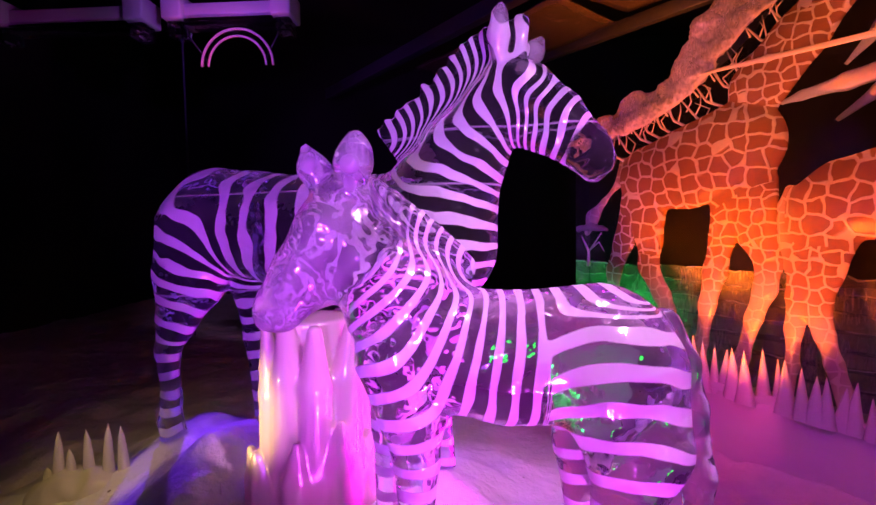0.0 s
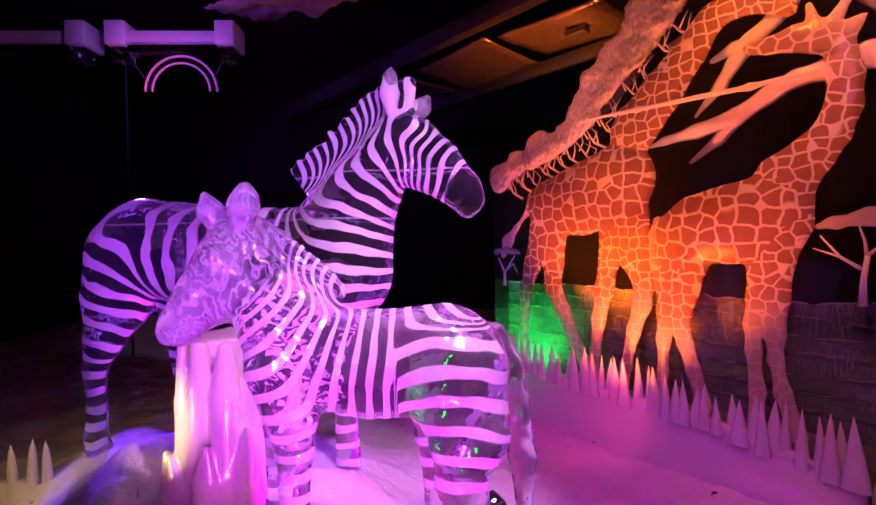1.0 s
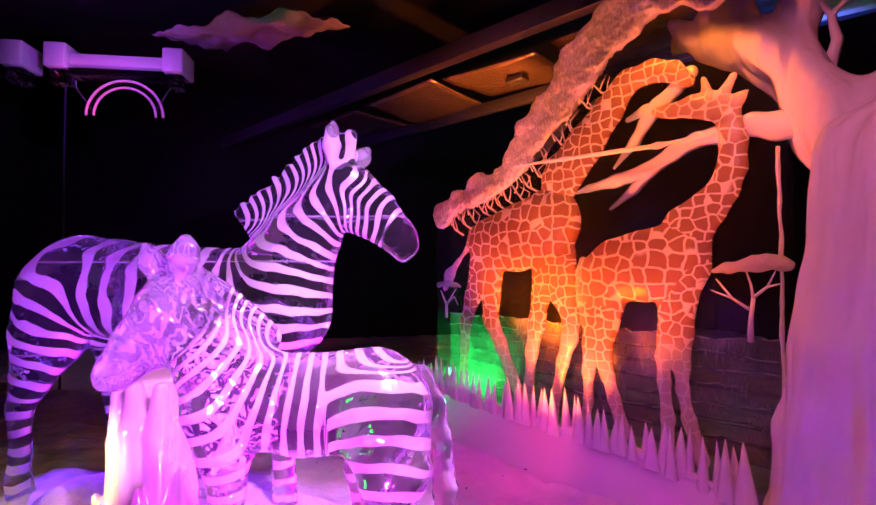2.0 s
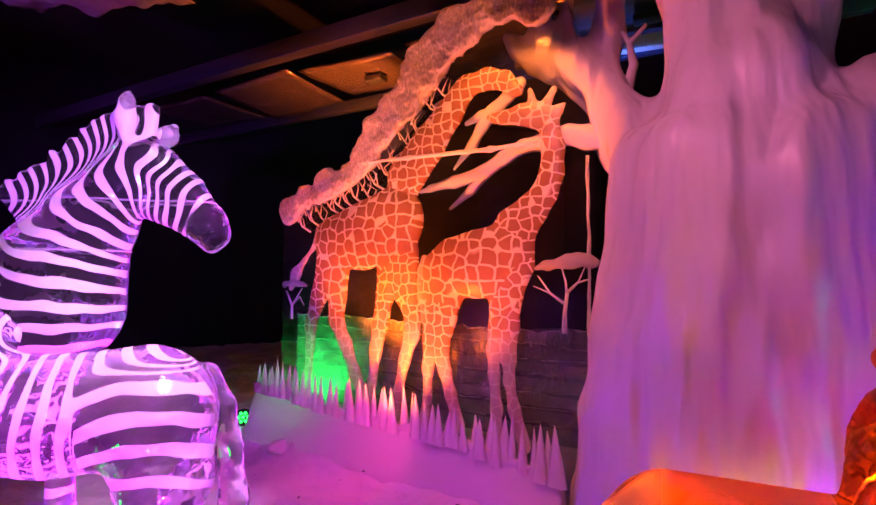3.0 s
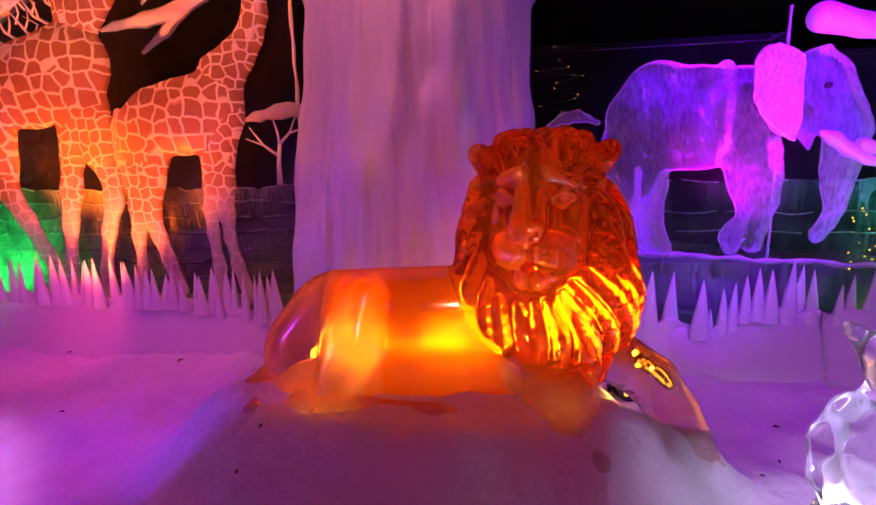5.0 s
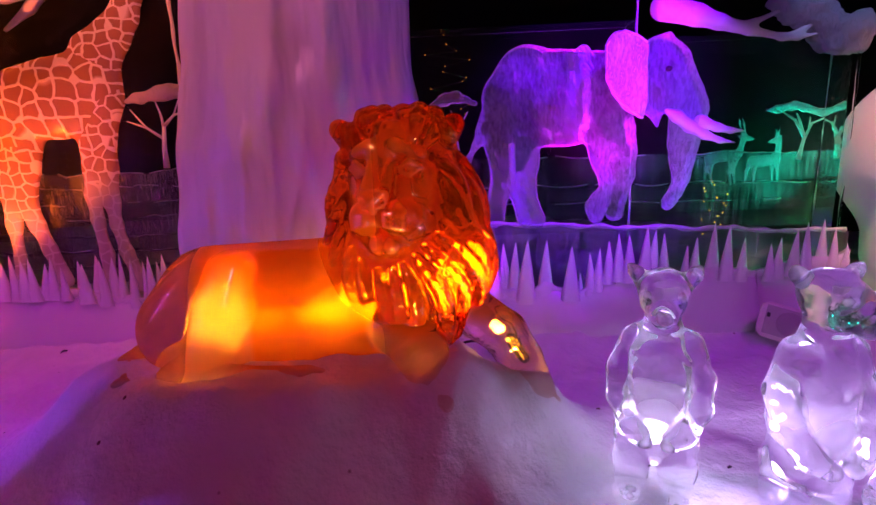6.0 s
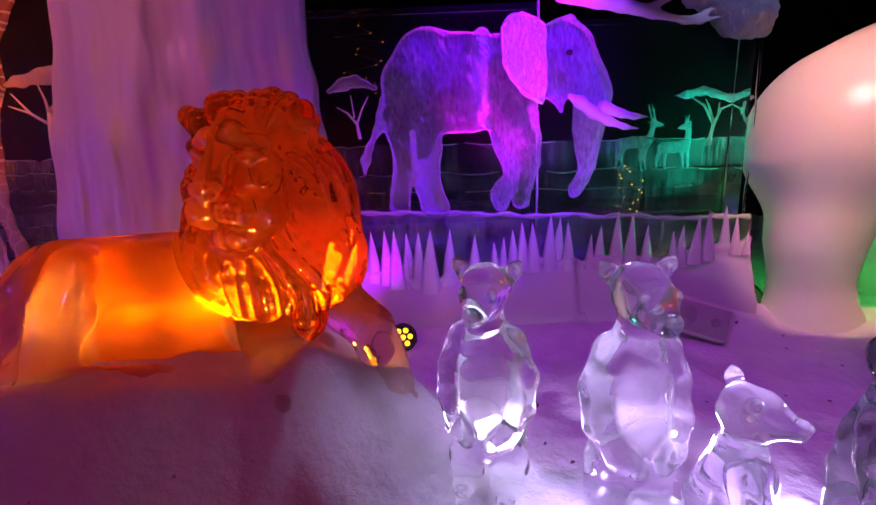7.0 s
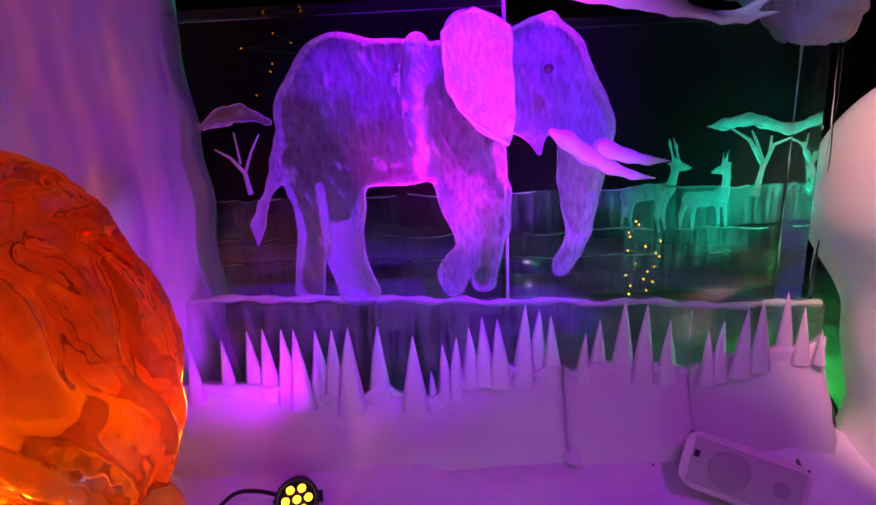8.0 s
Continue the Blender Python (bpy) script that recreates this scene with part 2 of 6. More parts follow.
def netted(name):
    """Carved giraffe hide: frosted ridges round hollow, clearer fields."""
    mat, nt = material(name)
    bump, tex = relief(nt, 30, 0.3, 4)
    co = node(nt, "ShaderNodeTexCoord")
    warp = node(nt, "ShaderNodeTexNoise", {"Scale": 14.0, "Detail": 1.0})
    join(nt, co, "Object", warp, "Vector")
    mixv = node(nt, "ShaderNodeMix", {0: 0.035}, data_type="RGBA", blend_type="ADD")
    join(nt, co, "Object", mixv, 6)
    join(nt, warp, "Color", mixv, 7)
    flat = node(nt, "ShaderNodeMapping", {"Scale": (1, 0, 1)})
    join(nt, mixv, 2, flat, "Vector")
    fields = []
    for scale, width in ((12.5, 0.062), (17.0, 0.068)):
        vo = node(nt, "ShaderNodeTexVoronoi", {"Scale": scale, "Randomness": 0.5}, feature="DISTANCE_TO_EDGE")
        join(nt, flat, "Vector", vo, "Vector")
        ramp = node(nt, "ShaderNodeMapRange", {"From Min": width, "From Max": width + 0.03, "To Min": 1.0, "To Max": 0.0})
        join(nt, vo, "Distance", ramp, "Value")
        fields.append(ramp)
    fine = node(nt, "ShaderNodeAttribute", attribute_name="fine")
    choose = node(nt, "ShaderNodeMix", data_type="FLOAT")
    step = node(nt, "ShaderNodeMath", {1: 0.5}, operation="GREATER_THAN")
    join(nt, fine, "Fac", step, 0)
    join(nt, step, 0, choose, 0)
    join(nt, fields[0], 0, choose, 2)
    join(nt, fields[1], 0, choose, 3)
    plain = node(nt, "ShaderNodeAttribute", attribute_name="plain")
    most = node(nt, "ShaderNodeMath", operation="MAXIMUM")
    join(nt, choose, 0, most, 0)
    join(nt, plain, "Fac", most, 1)
    hi = node(nt, "ShaderNodeMix", data_type="RGBA")
    # Warm tints put the orange lamp light into fields and ridges.
    hi.inputs[6].default_value, hi.inputs[7].default_value = (0.54, 0.28, 0.17, 1), (0.88, 0.82, 0.74, 1)
    join(nt, most, 0, hi, 0)
    both = node(nt, "ShaderNodeBump", {"Strength": 0.6, "Distance": 0.01})
    join(nt, most, 0, both, "Height")
    join(nt, bump, 0, both, "Normal")
    dif = node(nt, "ShaderNodeBsdfDiffuse")
    tra = node(nt, "ShaderNodeBsdfTranslucent")
    for n in (dif, tra):
        join(nt, hi, 2, n, "Color")
        join(nt, both, 0, n, "Normal")
    clear = node(nt, "ShaderNodeBsdfTransparent", {"Color": (0.9, 0.9, 0.9, 1)})
    one = node(nt, "ShaderNodeMixShader", {"Fac": 0.5})
    join(nt, dif, 0, one, 1)
    join(nt, tra, 0, one, 2)
    thin = node(nt, "ShaderNodeMapRange", {"To Min": 0.55, "To Max": 0.9})
    join(nt, most, 0, thin, "Value")
    two = node(nt, "ShaderNodeMixShader")
    join(nt, thin, 0, two, 0)
    join(nt, clear, 0, two, 1)
    join(nt, one, 0, two, 2)
    glo = node(nt, "ShaderNodeBsdfGlossy", {"Roughness": 0.25})
    join(nt, both, 0, glo, "Normal")
    three = node(nt, "ShaderNodeMixShader", {"Fac": 0.05})
    join(nt, two, 0, three, 1)
    join(nt, glo, 0, three, 2)
    out = node(nt, "ShaderNodeOutputMaterial")
    join(nt, three, 0, out, 0)
    return mat


def carved_relief(name, streak=(3, 3, 0.8), low=0.25, high=0.85):
    """Shallow carving in clear ice: frosted along its rims and scratches, clearer in between."""
    mat, nt = material(name)
    bump, tex = relief(nt, 26, 0.7, 5, 0.02, streak)
    rim = node(nt, "ShaderNodeAttribute", attribute_name="rim")
    add = node(nt, "ShaderNodeMath", {1: 0.9}, operation="MULTIPLY_ADD")
    join(nt, tex, "Fac", add, 0)
    join(nt, rim, "Fac", add, 2)
    broad = node(nt, "ShaderNodeTexNoise", {"Scale": 5.0, "Detail": 2.0})
    co = node(nt, "ShaderNodeTexCoord")
    join(nt, co, "Object", broad, "Vector")
    sum2 = node(nt, "ShaderNodeMath", {1: 0.6}, operation="MULTIPLY_ADD")
    join(nt, broad, "Fac", sum2, 0)
    join(nt, add, 0, sum2, 2)
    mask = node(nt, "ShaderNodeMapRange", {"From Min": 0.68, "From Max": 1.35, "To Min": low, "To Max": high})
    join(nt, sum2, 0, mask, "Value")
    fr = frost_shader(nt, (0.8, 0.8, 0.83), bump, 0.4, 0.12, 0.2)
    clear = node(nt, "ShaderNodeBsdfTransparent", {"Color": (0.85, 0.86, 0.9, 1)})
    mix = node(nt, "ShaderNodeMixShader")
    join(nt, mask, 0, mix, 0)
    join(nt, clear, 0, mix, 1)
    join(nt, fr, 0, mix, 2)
    out = node(nt, "ShaderNodeOutputMaterial")
    join(nt, mix, 0, out, 0)
    return mat


def pane(name, tint=(0.93, 0.95, 0.96), scale=5, strength=0.3, cloud=0.02):
    """A flat wall of clear ice: seen straight through, with a gloss by the angle."""
    mat, nt = material(name)
    bump, tex = relief(nt, scale, strength, 3)
    clear = node(nt, "ShaderNodeBsdfTransparent", {"Color": (*tint, 1)})
    glo = node(nt, "ShaderNodeBsdfGlossy", {"Roughness": 0.08})
    join(nt, bump, 0, glo, "Normal")
    fre = node(nt, "ShaderNodeFresnel", {"IOR": 1.31})
    join(nt, bump, 0, fre, "Normal")
    one = node(nt, "ShaderNodeMixShader")
    join(nt, fre, 0, one, 0)
    join(nt, clear, 0, one, 1)
    join(nt, glo, 0, one, 2)
    fr = frost_shader(nt, (0.7, 0.72, 0.75), bump, 0.5)
    two = node(nt, "ShaderNodeMixShader", {"Fac": cloud})
    join(nt, one, 0, two, 1)
    join(nt, fr, 0, two, 2)
    out = node(nt, "ShaderNodeOutputMaterial")
    join(nt, two, 0, out, 0)
    return mat


def solid(name, colour, rough=0.5, metal=0.0, scale=30, strength=0.15, vary=0.25):
    mat, nt = material(name)
    bump, tex = relief(nt, scale, strength, 4, 0.01)
    mix = node(nt, "ShaderNodeMix", data_type="RGBA")
    mix.inputs[6].default_value = (*[c * (1 - vary) for c in colour], 1)
    mix.inputs[7].default_value = (*[min(1, c * (1 + vary)) for c in colour], 1)
    join(nt, tex, "Fac", mix, 0)
    bs = node(nt, "ShaderNodeBsdfPrincipled", {"Roughness": rough, "Metallic": metal})
    join(nt, mix, 2, bs, "Base Color")
    join(nt, bump, 0, bs, "Normal")
    out = node(nt, "ShaderNodeOutputMaterial")
    join(nt, bs, 0, out, 0)
    return mat


def glowing(name, colour, strength):
    mat, nt = material(name)
    em = node(nt, "ShaderNodeEmission", {"Color": (*colour, 1), "Strength": strength})
    out = node(nt, "ShaderNodeOutputMaterial")
    join(nt, em, 0, out, 0)
    return mat


def snow_material():
    """Trodden snow: soft lumps, fine grain, a few dark specks."""
    mat, nt = material("snow")
    co = node(nt, "ShaderNodeTexCoord")
    grain = node(nt, "ShaderNodeTexNoise", {"Scale": 90.0, "Detail": 4.0})
    lump = node(nt, "ShaderNodeTexNoise", {"Scale": 7.0, "Detail": 5.0})
    speck = node(nt, "ShaderNodeTexVoronoi", {"Scale": 7.0})
    for n in (grain, lump, speck):
        join(nt, co, "Object", n, "Vector")
    b1 = node(nt, "ShaderNodeBump", {"Strength": 0.25, "Distance": 0.006})
    b2 = node(nt, "ShaderNodeBump", {"Strength": 0.65, "Distance": 0.06})
    join(nt, grain, "Fac", b1, "Height")
    join(nt, lump, "Fac", b2, "Height")
    join(nt, b1, 0, b2, "Normal")
    mask = node(nt, "ShaderNodeMapRange", {"From Min": 0.035, "From Max": 0.06, "To Min": 1.0, "To Max": 0.0})
    join(nt, speck, "Distance", mask, "Value")
    base = node(nt, "ShaderNodeMix", data_type="RGBA")
    base.inputs[6].default_value, base.inputs[7].default_value = (0.6, 0.6, 0.63, 1), (0.85, 0.85, 0.87, 1)
    join(nt, lump, "Fac", base, 0)
    dirt = node(nt, "ShaderNodeMix", data_type="RGBA")
    dirt.inputs[7].default_value = (0.12, 0.08, 0.06, 1)
    join(nt, mask, 0, dirt, 0)
    join(nt, base, 2, dirt, 6)
    bs = node(nt, "ShaderNodeBsdfPrincipled", {"Roughness": 0.45, "Specular IOR Level": 0.4})
    join(nt, dirt, 2, bs, "Base Color")
    join(nt, b2, 0, bs, "Normal")
    out = node(nt, "ShaderNodeOutputMaterial")
    join(nt, bs, 0, out, 0)
    return mat


ZEBRA = striped("zebra_ice", 0.26, 1.3, 0.02, 10, 0.7, seams=(1.46, 1.285, 0.9))
FOAL = striped("foal_ice", 0.26, 0.8, 0.05, 12, 0.6)
GIRAFFE = netted("giraffe_ice")
PANE = pane("panel_ice", cloud=0.008)
CLEAR = glass("clear_ice", scale=14, strength=0.5)
MEERKAT = glass("meerkat_ice", (0.97, 0.98, 1.0), 0.015, 12, 0.22, 0.07, milky=True)
BLOCK = glass("block_ice", scale=14, strength=0.5, cloud=0.1)
# The lion's amber lamp light is part of this ice colour.
LION = glass("amber_lit_ice", (1.0, 0.46, 0.065), 0.015, 9, 0.07, 0.16, (0.85, 0.3, 0.035), milky=True, sheen=0.15, passing=0.12)
ELEPHANT = carved_relief("elephant_ice", (3, 3, 1.2), 0.05, 0.95)
LEAFY = carved_relief("leafy_ice", (3.0, 3.0, 1.0), 0.2, 0.95)
BANK = carved_relief("bank_ice", (5, 5, 0.7), 0.08, 0.9)
DRIP = carved_relief("dripping_ice", (2.4, 2.4, 0.16), 0.02, 0.62)
EDGE = frosted("frosted_edge", (0.8, 0.84, 0.82), 0.5, 40, 1.0)
CANOPY = frosted("carved_foliage", (0.7, 0.66, 0.66), 0.5, 40, 1.0, (2.0, 2.0, 0.6), 0.15, 0.2, 0.04)
BRANCH = frosted("frosted_branch", (0.85, 0.82, 0.8), 0.4, 12, 0.3)
BARK = frosted("packed_snow_bark", (0.7, 0.67, 0.7), 0.12, 5.0, 0.9, (2.0, 2.0, 0.45), 0.04, 0.35, 0.06, 1.5)
SNOWICE = frosted("snow_ice", (0.85, 0.82, 0.84), 0.3, 6, 0.25, (1, 1, 1), 0.05)
STALK = frosted("stalk_ice", (0.72, 0.66, 0.55), 0.35, 8, 0.3, (1.5, 1.5, 0.3), 0.12, 0.2)
SNOW = snow_material()
BLACK = solid("black_drape", (0.006, 0.006, 0.008), 0.95)
PLASTIC = solid("black_plastic", (0.02, 0.02, 0.022), 0.4)
CREAM = solid("cream_plastic", (0.72, 0.66, 0.62), 0.5, vary=0.06)
GREY = solid("grey_fabric", (0.42, 0.38, 0.37), 0.8, scale=300, strength=0.4)
STEEL = solid("painted_steel", (0.06, 0.06, 0.1), 0.4, 0.5)
FOIL = solid("foil_board", (0.34, 0.24, 0.2), 0.22, 0.85, 7, 1.0, 0.6)
GREEN_GLOW = glowing("green_led", (0.02, 1.0, 0.08), 4)
AMBER_GLOW = glowing("amber_led_and_glint", (1.0, 0.5, 0.03), 3)
# Glow of reflected specks, not of a lamp.
DIM_GLOW = glowing("dim_orange_glint", (1.0, 0.3, 0.04), 1.0)
WHITE_GLOW = glowing("white_led", (0.9, 0.85, 1.0), 12)


# ---- builders ----
def thing(name, label, category, place=(0, 0, 0), group="", kind=""):
    ob = new(name)
    ob.empty_display_size = 0.1
    ob.location = place
    return tagged(ob, label, category, group, kind)


def part(name, bm, mat, parent=None, label="", smooth=True):
    """Links a bmesh as one mesh object under a thing or a part."""
    me = bpy.data.meshes.new(name)
    if smooth:
        for fc in bm.faces:
            fc.smooth = True
    bm.to_mesh(me)
    bm.free()
    me.materials.append(mat)
    ob = new(name, me)
    ob.parent = parent
    return tagged(ob, label)


def capsule_field(p, c):
    """Distance to a tapered capsule (ax, ay, az, ra, bx, by, bz, rb), and the place along it."""
    a, b = np.array(c[0:3]), np.array(c[4:7])
    ab = b - a
    t = np.clip(((p - a) @ ab) / max(ab @ ab, 1e-9), 0, 1)
    return np.sqrt(((p - a - t[..., None] * ab) ** 2).sum(-1)) - (c[3] + t * (c[7] - c[3])), t


def sculpt(caps, voxel=0.012, k=0.02, back=None, cuts=(), cap=None, floor=None, soft=(), soft_k=0.012, hollows=()):
    """One closed skin round tapered capsules, melted into one another over k. Returns vertices and faces.
    back: a flat back at that depth (y); cuts: capsules taken away; cap: flat top height.
    soft: capsules that melt over soft_k before they join the rest, less their hollows."""
    caps = np.array(caps, float)
    lo = np.minimum(caps[:, 0:3] - caps[:, 3:4], caps[:, 4:7] - caps[:, 7:8]).min(0) - 4 * voxel - k
    hi = np.maximum(caps[:, 0:3] + caps[:, 3:4], caps[:, 4:7] + caps[:, 7:8]).max(0) + 4 * voxel + k
    size = np.ceil((hi - lo) / voxel).astype(int) + 1
    axes = [lo[i] + voxel * np.arange(size[i]) for i in range(3)]
    total = np.zeros(size)
    reach = 7 * k

    def window(c, more=0.0):
        w = []
        for i in range(3):
            low = min(c[i] - c[3], c[4 + i] - c[7]) - reach - more
            high = max(c[i] + c[3], c[4 + i] + c[7]) + reach + more
            w.append(slice(max(0, int((low - lo[i]) / voxel)), min(size[i], int((high - lo[i]) / voxel) + 2)))
        return w, np.stack(np.meshgrid(*[axes[i][w[i]] for i in range(3)], indexing="ij"), -1)

    for c in caps:
        w, p = window(c)
        d, _ = capsule_field(p, c)
        total[tuple(w)] += np.exp(-np.clip(d / k, -60, 60))
    if len(soft):
        melted = np.zeros(size)
        for c in soft:
            w, p = window(c, 5 * soft_k)
            melted[tuple(w)] += np.exp(-np.clip(capsule_field(p, c)[0] / soft_k, -60, 60))
        melted = -soft_k * np.log(melted + 1e-9)
        for c in hollows:
            w, p = window(c)
            melted[tuple(w)] = np.maximum(melted[tuple(w)], -capsule_field(p, c)[0])
        total += np.exp(-np.clip(melted / k, -60, 60))
    field = -k * np.log(total + 1e-9)
    field = np.maximum(np.minimum(field, reach), -0.5)
    for c in cuts:
        w, p = window(c)
        d, _ = capsule_field(p, c)
        field[tuple(w)] = np.maximum(field[tuple(w)], -d)
    if back is not None:
        field = np.maximum(field, (axes[1] - back)[None, :, None])
    if cap is not None:
        field = np.maximum(field, (axes[2] - cap)[None, None, :])
    if floor is not None:
        field = np.maximum(field, (floor - axes[2])[None, None, :])
    field[[0, -1]] = field[:, [0, -1]] = field[:, :, [0, -1]] = reach
    inside = field < 0
    # one vertex in each cell that the skin crosses, at the mean of its edge crossings
    n = [s - 1 for s in size]
    acc, cnt = np.zeros((*n, 3)), np.zeros(n)
    corners = [(i, j, m) for i in (0, 1) for j in (0, 1) for m in (0, 1)]
    for a in corners:
        for axis in range(3):
            if a[axis]:
                continue
            b = list(a)
            b[axis] = 1
            sa = tuple(slice(a[i], a[i] + n[i]) for i in range(3))
            sb = tuple(slice(b[i], b[i] + n[i]) for i in range(3))
            cross = np.nonzero(inside[sa] != inside[sb])
            fa, fb = field[sa][cross], field[sb][cross]
            pt = np.tile(np.array(a, float), (len(fa), 1))
            pt[:, axis] += fa / (fa - fb)
            acc[cross] += pt
            cnt[cross] += 1
    cells = np.nonzero(cnt)
    index = -np.ones(n, int)
    index[cells] = np.arange(len(cells[0]))
    verts = (acc[cells] / cnt[cells][:, None] + np.stack(cells, -1)) * voxel + lo
    faces = []
    for axis in range(3):
        u, v = (axis + 1) % 3, (axis + 2) % 3
        s0, s1 = [slice(None)] * 3, [slice(None)] * 3
        s0[axis], s1[axis] = slice(0, -1), slice(1, None)
        a, b = inside[tuple(s0)], inside[tuple(s1)]
        for hit, flip in ((a & ~b, False), (~a & b, True)):
            g = np.stack(np.nonzero(hit), -1)
            du, dv = np.eye(3, dtype=int)[u], np.eye(3, dtype=int)[v]
            quad = [index[tuple((g - o).T)] for o in (du + dv, dv, 0 * du, du)]
            quad = np.stack(quad[::-1] if flip else quad, -1)
            faces.append(quad)
    return verts, np.concatenate(faces)


def skin(name, verts, faces, mat, parent=None, label="", values=None, frost=0.0):
    me = bpy.data.meshes.new(name)
    me.from_pydata(verts.tolist(), [], faces.tolist())
    me.polygons.foreach_set("use_smooth", np.ones(len(faces), bool))
    for key, v in (values or {}).items():
        me.attributes.new(key, "FLOAT", "POINT").data.foreach_set("value", np.asarray(v, np.float32))
    me.materials.append(mat)
    me.update()
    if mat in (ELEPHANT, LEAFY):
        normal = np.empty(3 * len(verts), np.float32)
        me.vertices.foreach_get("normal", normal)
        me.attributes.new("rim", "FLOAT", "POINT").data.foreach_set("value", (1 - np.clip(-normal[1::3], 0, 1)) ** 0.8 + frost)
    ob = new(name, me)
    ob.parent = parent
    return tagged(ob, label)


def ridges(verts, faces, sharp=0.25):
    """How far each vertex stands proud of its neighbours, from 0 to 1: the crests where milk paints highlights into the
    ice.
    """
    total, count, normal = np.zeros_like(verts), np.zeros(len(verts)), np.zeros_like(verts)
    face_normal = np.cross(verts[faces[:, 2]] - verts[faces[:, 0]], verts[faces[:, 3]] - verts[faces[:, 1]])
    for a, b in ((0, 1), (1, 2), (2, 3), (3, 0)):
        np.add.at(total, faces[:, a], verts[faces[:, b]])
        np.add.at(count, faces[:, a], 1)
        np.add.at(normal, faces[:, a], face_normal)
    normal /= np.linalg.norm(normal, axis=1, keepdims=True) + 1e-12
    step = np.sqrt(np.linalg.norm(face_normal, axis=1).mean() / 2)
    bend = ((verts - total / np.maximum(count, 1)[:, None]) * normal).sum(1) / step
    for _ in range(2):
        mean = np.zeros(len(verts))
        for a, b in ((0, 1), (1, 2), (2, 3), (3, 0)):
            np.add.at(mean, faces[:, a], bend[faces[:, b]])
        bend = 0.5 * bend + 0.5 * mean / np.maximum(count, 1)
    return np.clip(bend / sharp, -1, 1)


def blended(verts, caps, values, k=0.03, free=False):
    """At each vertex the values along the capsules, weighed by nearness."""
    top, bottom = np.zeros(len(verts)), np.zeros(len(verts))
    for c, (a, b) in zip(np.array(caps, float), values):
        d, t = capsule_field(verts, c)
        if free:
            ab = c[4:7] - c[0:3]
            t = np.clip(((verts - c[0:3]) @ ab) / max(ab @ ab, 1e-9), -2.0, 3.0) if ab @ ab > 1e-3 else t
        w = np.exp(-np.clip(d / k, -8, 60))
        top += w * (a + (b - a) * t)
        bottom += w
    return top / np.maximum(bottom, 1e-12)


def chain(points, depth=0.0):
    """Capsules through points (u, z, r) or (u, z, r, depth)."""
    caps = []
    for p, q in zip(points, points[1:]):
        dp, dq = (p[3] if len(p) > 3 else depth), (q[3] if len(q) > 3 else depth)
        caps.append((p[0], dp, p[1], p[2], q[0], dq, q[1], q[2]))
    return caps


def tube(bm, points, sides=7):
    """A tapered round bar through points (x, y, z, r), closed at the ends."""
    rings = []
    pts = [Vector(p[:3]) for p in points]
    for i, p in enumerate(points):
        way = (pts[min(i + 1, len(pts) - 1)] - pts[max(i - 1, 0)]).normalized()
        side = way.cross(Vector((0.31, 0.87, 0.38))).normalized()
        up = way.cross(side)
        rings.append([bm.verts.new(pts[i] + p[3] * (math.cos(a) * side + math.sin(a) * up))
                      for a in (2 * math.pi * s / sides for s in range(sides))])
    for r, q in zip(rings, rings[1:]):
        for s in range(sides):
            bm.faces.new((r[s], r[(s + 1) % sides], q[(s + 1) % sides], q[s]))
    bm.faces.new(rings[0][::-1])
    bm.faces.new(rings[-1])


def box(bm, lo, hi, bevel=0.0):
    made = bmesh.ops.create_cube(bm, size=1, matrix=Matrix.LocRotScale(
        [(a + b) / 2 for a, b in zip(lo, hi)], None, [b - a for a, b in zip(lo, hi)]))
    if bevel:
        edges = list({e for v in made["verts"] for e in v.link_edges})
        bmesh.ops.bevel(bm, geom=edges, offset=bevel, segments=2, affect="EDGES", profile=0.5)


def prism(bm, outline, y0, y1):
    """An outline in x and z, pulled from y0 to y1."""
    a = [bm.verts.new((x, y0, z)) for x, z in outline]
    b = [bm.verts.new((x, y1, z)) for x, z in outline]
    bm.faces.new(a)
    bm.faces.new(b[::-1])
    for i in range(len(a)):
        j = (i + 1) % len(a)
        bm.faces.new((a[j], a[i], b[i], b[j]))
    bmesh.ops.recalc_face_normals(bm, faces=bm.faces[:])


def upright(origin, u):
    """The pose of a standing plane: x runs along u, y away from the walk, z up."""
    return Matrix.Translation(origin) @ Matrix.Rotation(math.atan2(u[1], u[0]), 4, "Z")


def crests(top, y, parent, seed, r=0.004):
    """Broken frosted edges along the top line of a carved layer."""
    rng = random.Random(seed)
    i = 0
    while i < len(top) - 4:
        n = rng.randint(3, 9)
        run = top[i:i + n]
        if len(run) > 2:
            bm = bmesh.new()
            tube(bm, [(u, y, z + 0.003 * rng.uniform(-1, 1), r * rng.uniform(0.4, 1.3)) for u, z in run], 5)
            part("frosted_ledge", bm, EDGE, parent)
        i += n + rng.randint(0, 3)


# ---- room ----
def smooth_step(x):
    x = np.clip(x, 0, 1)
    return x * x * (3 - 2 * x)


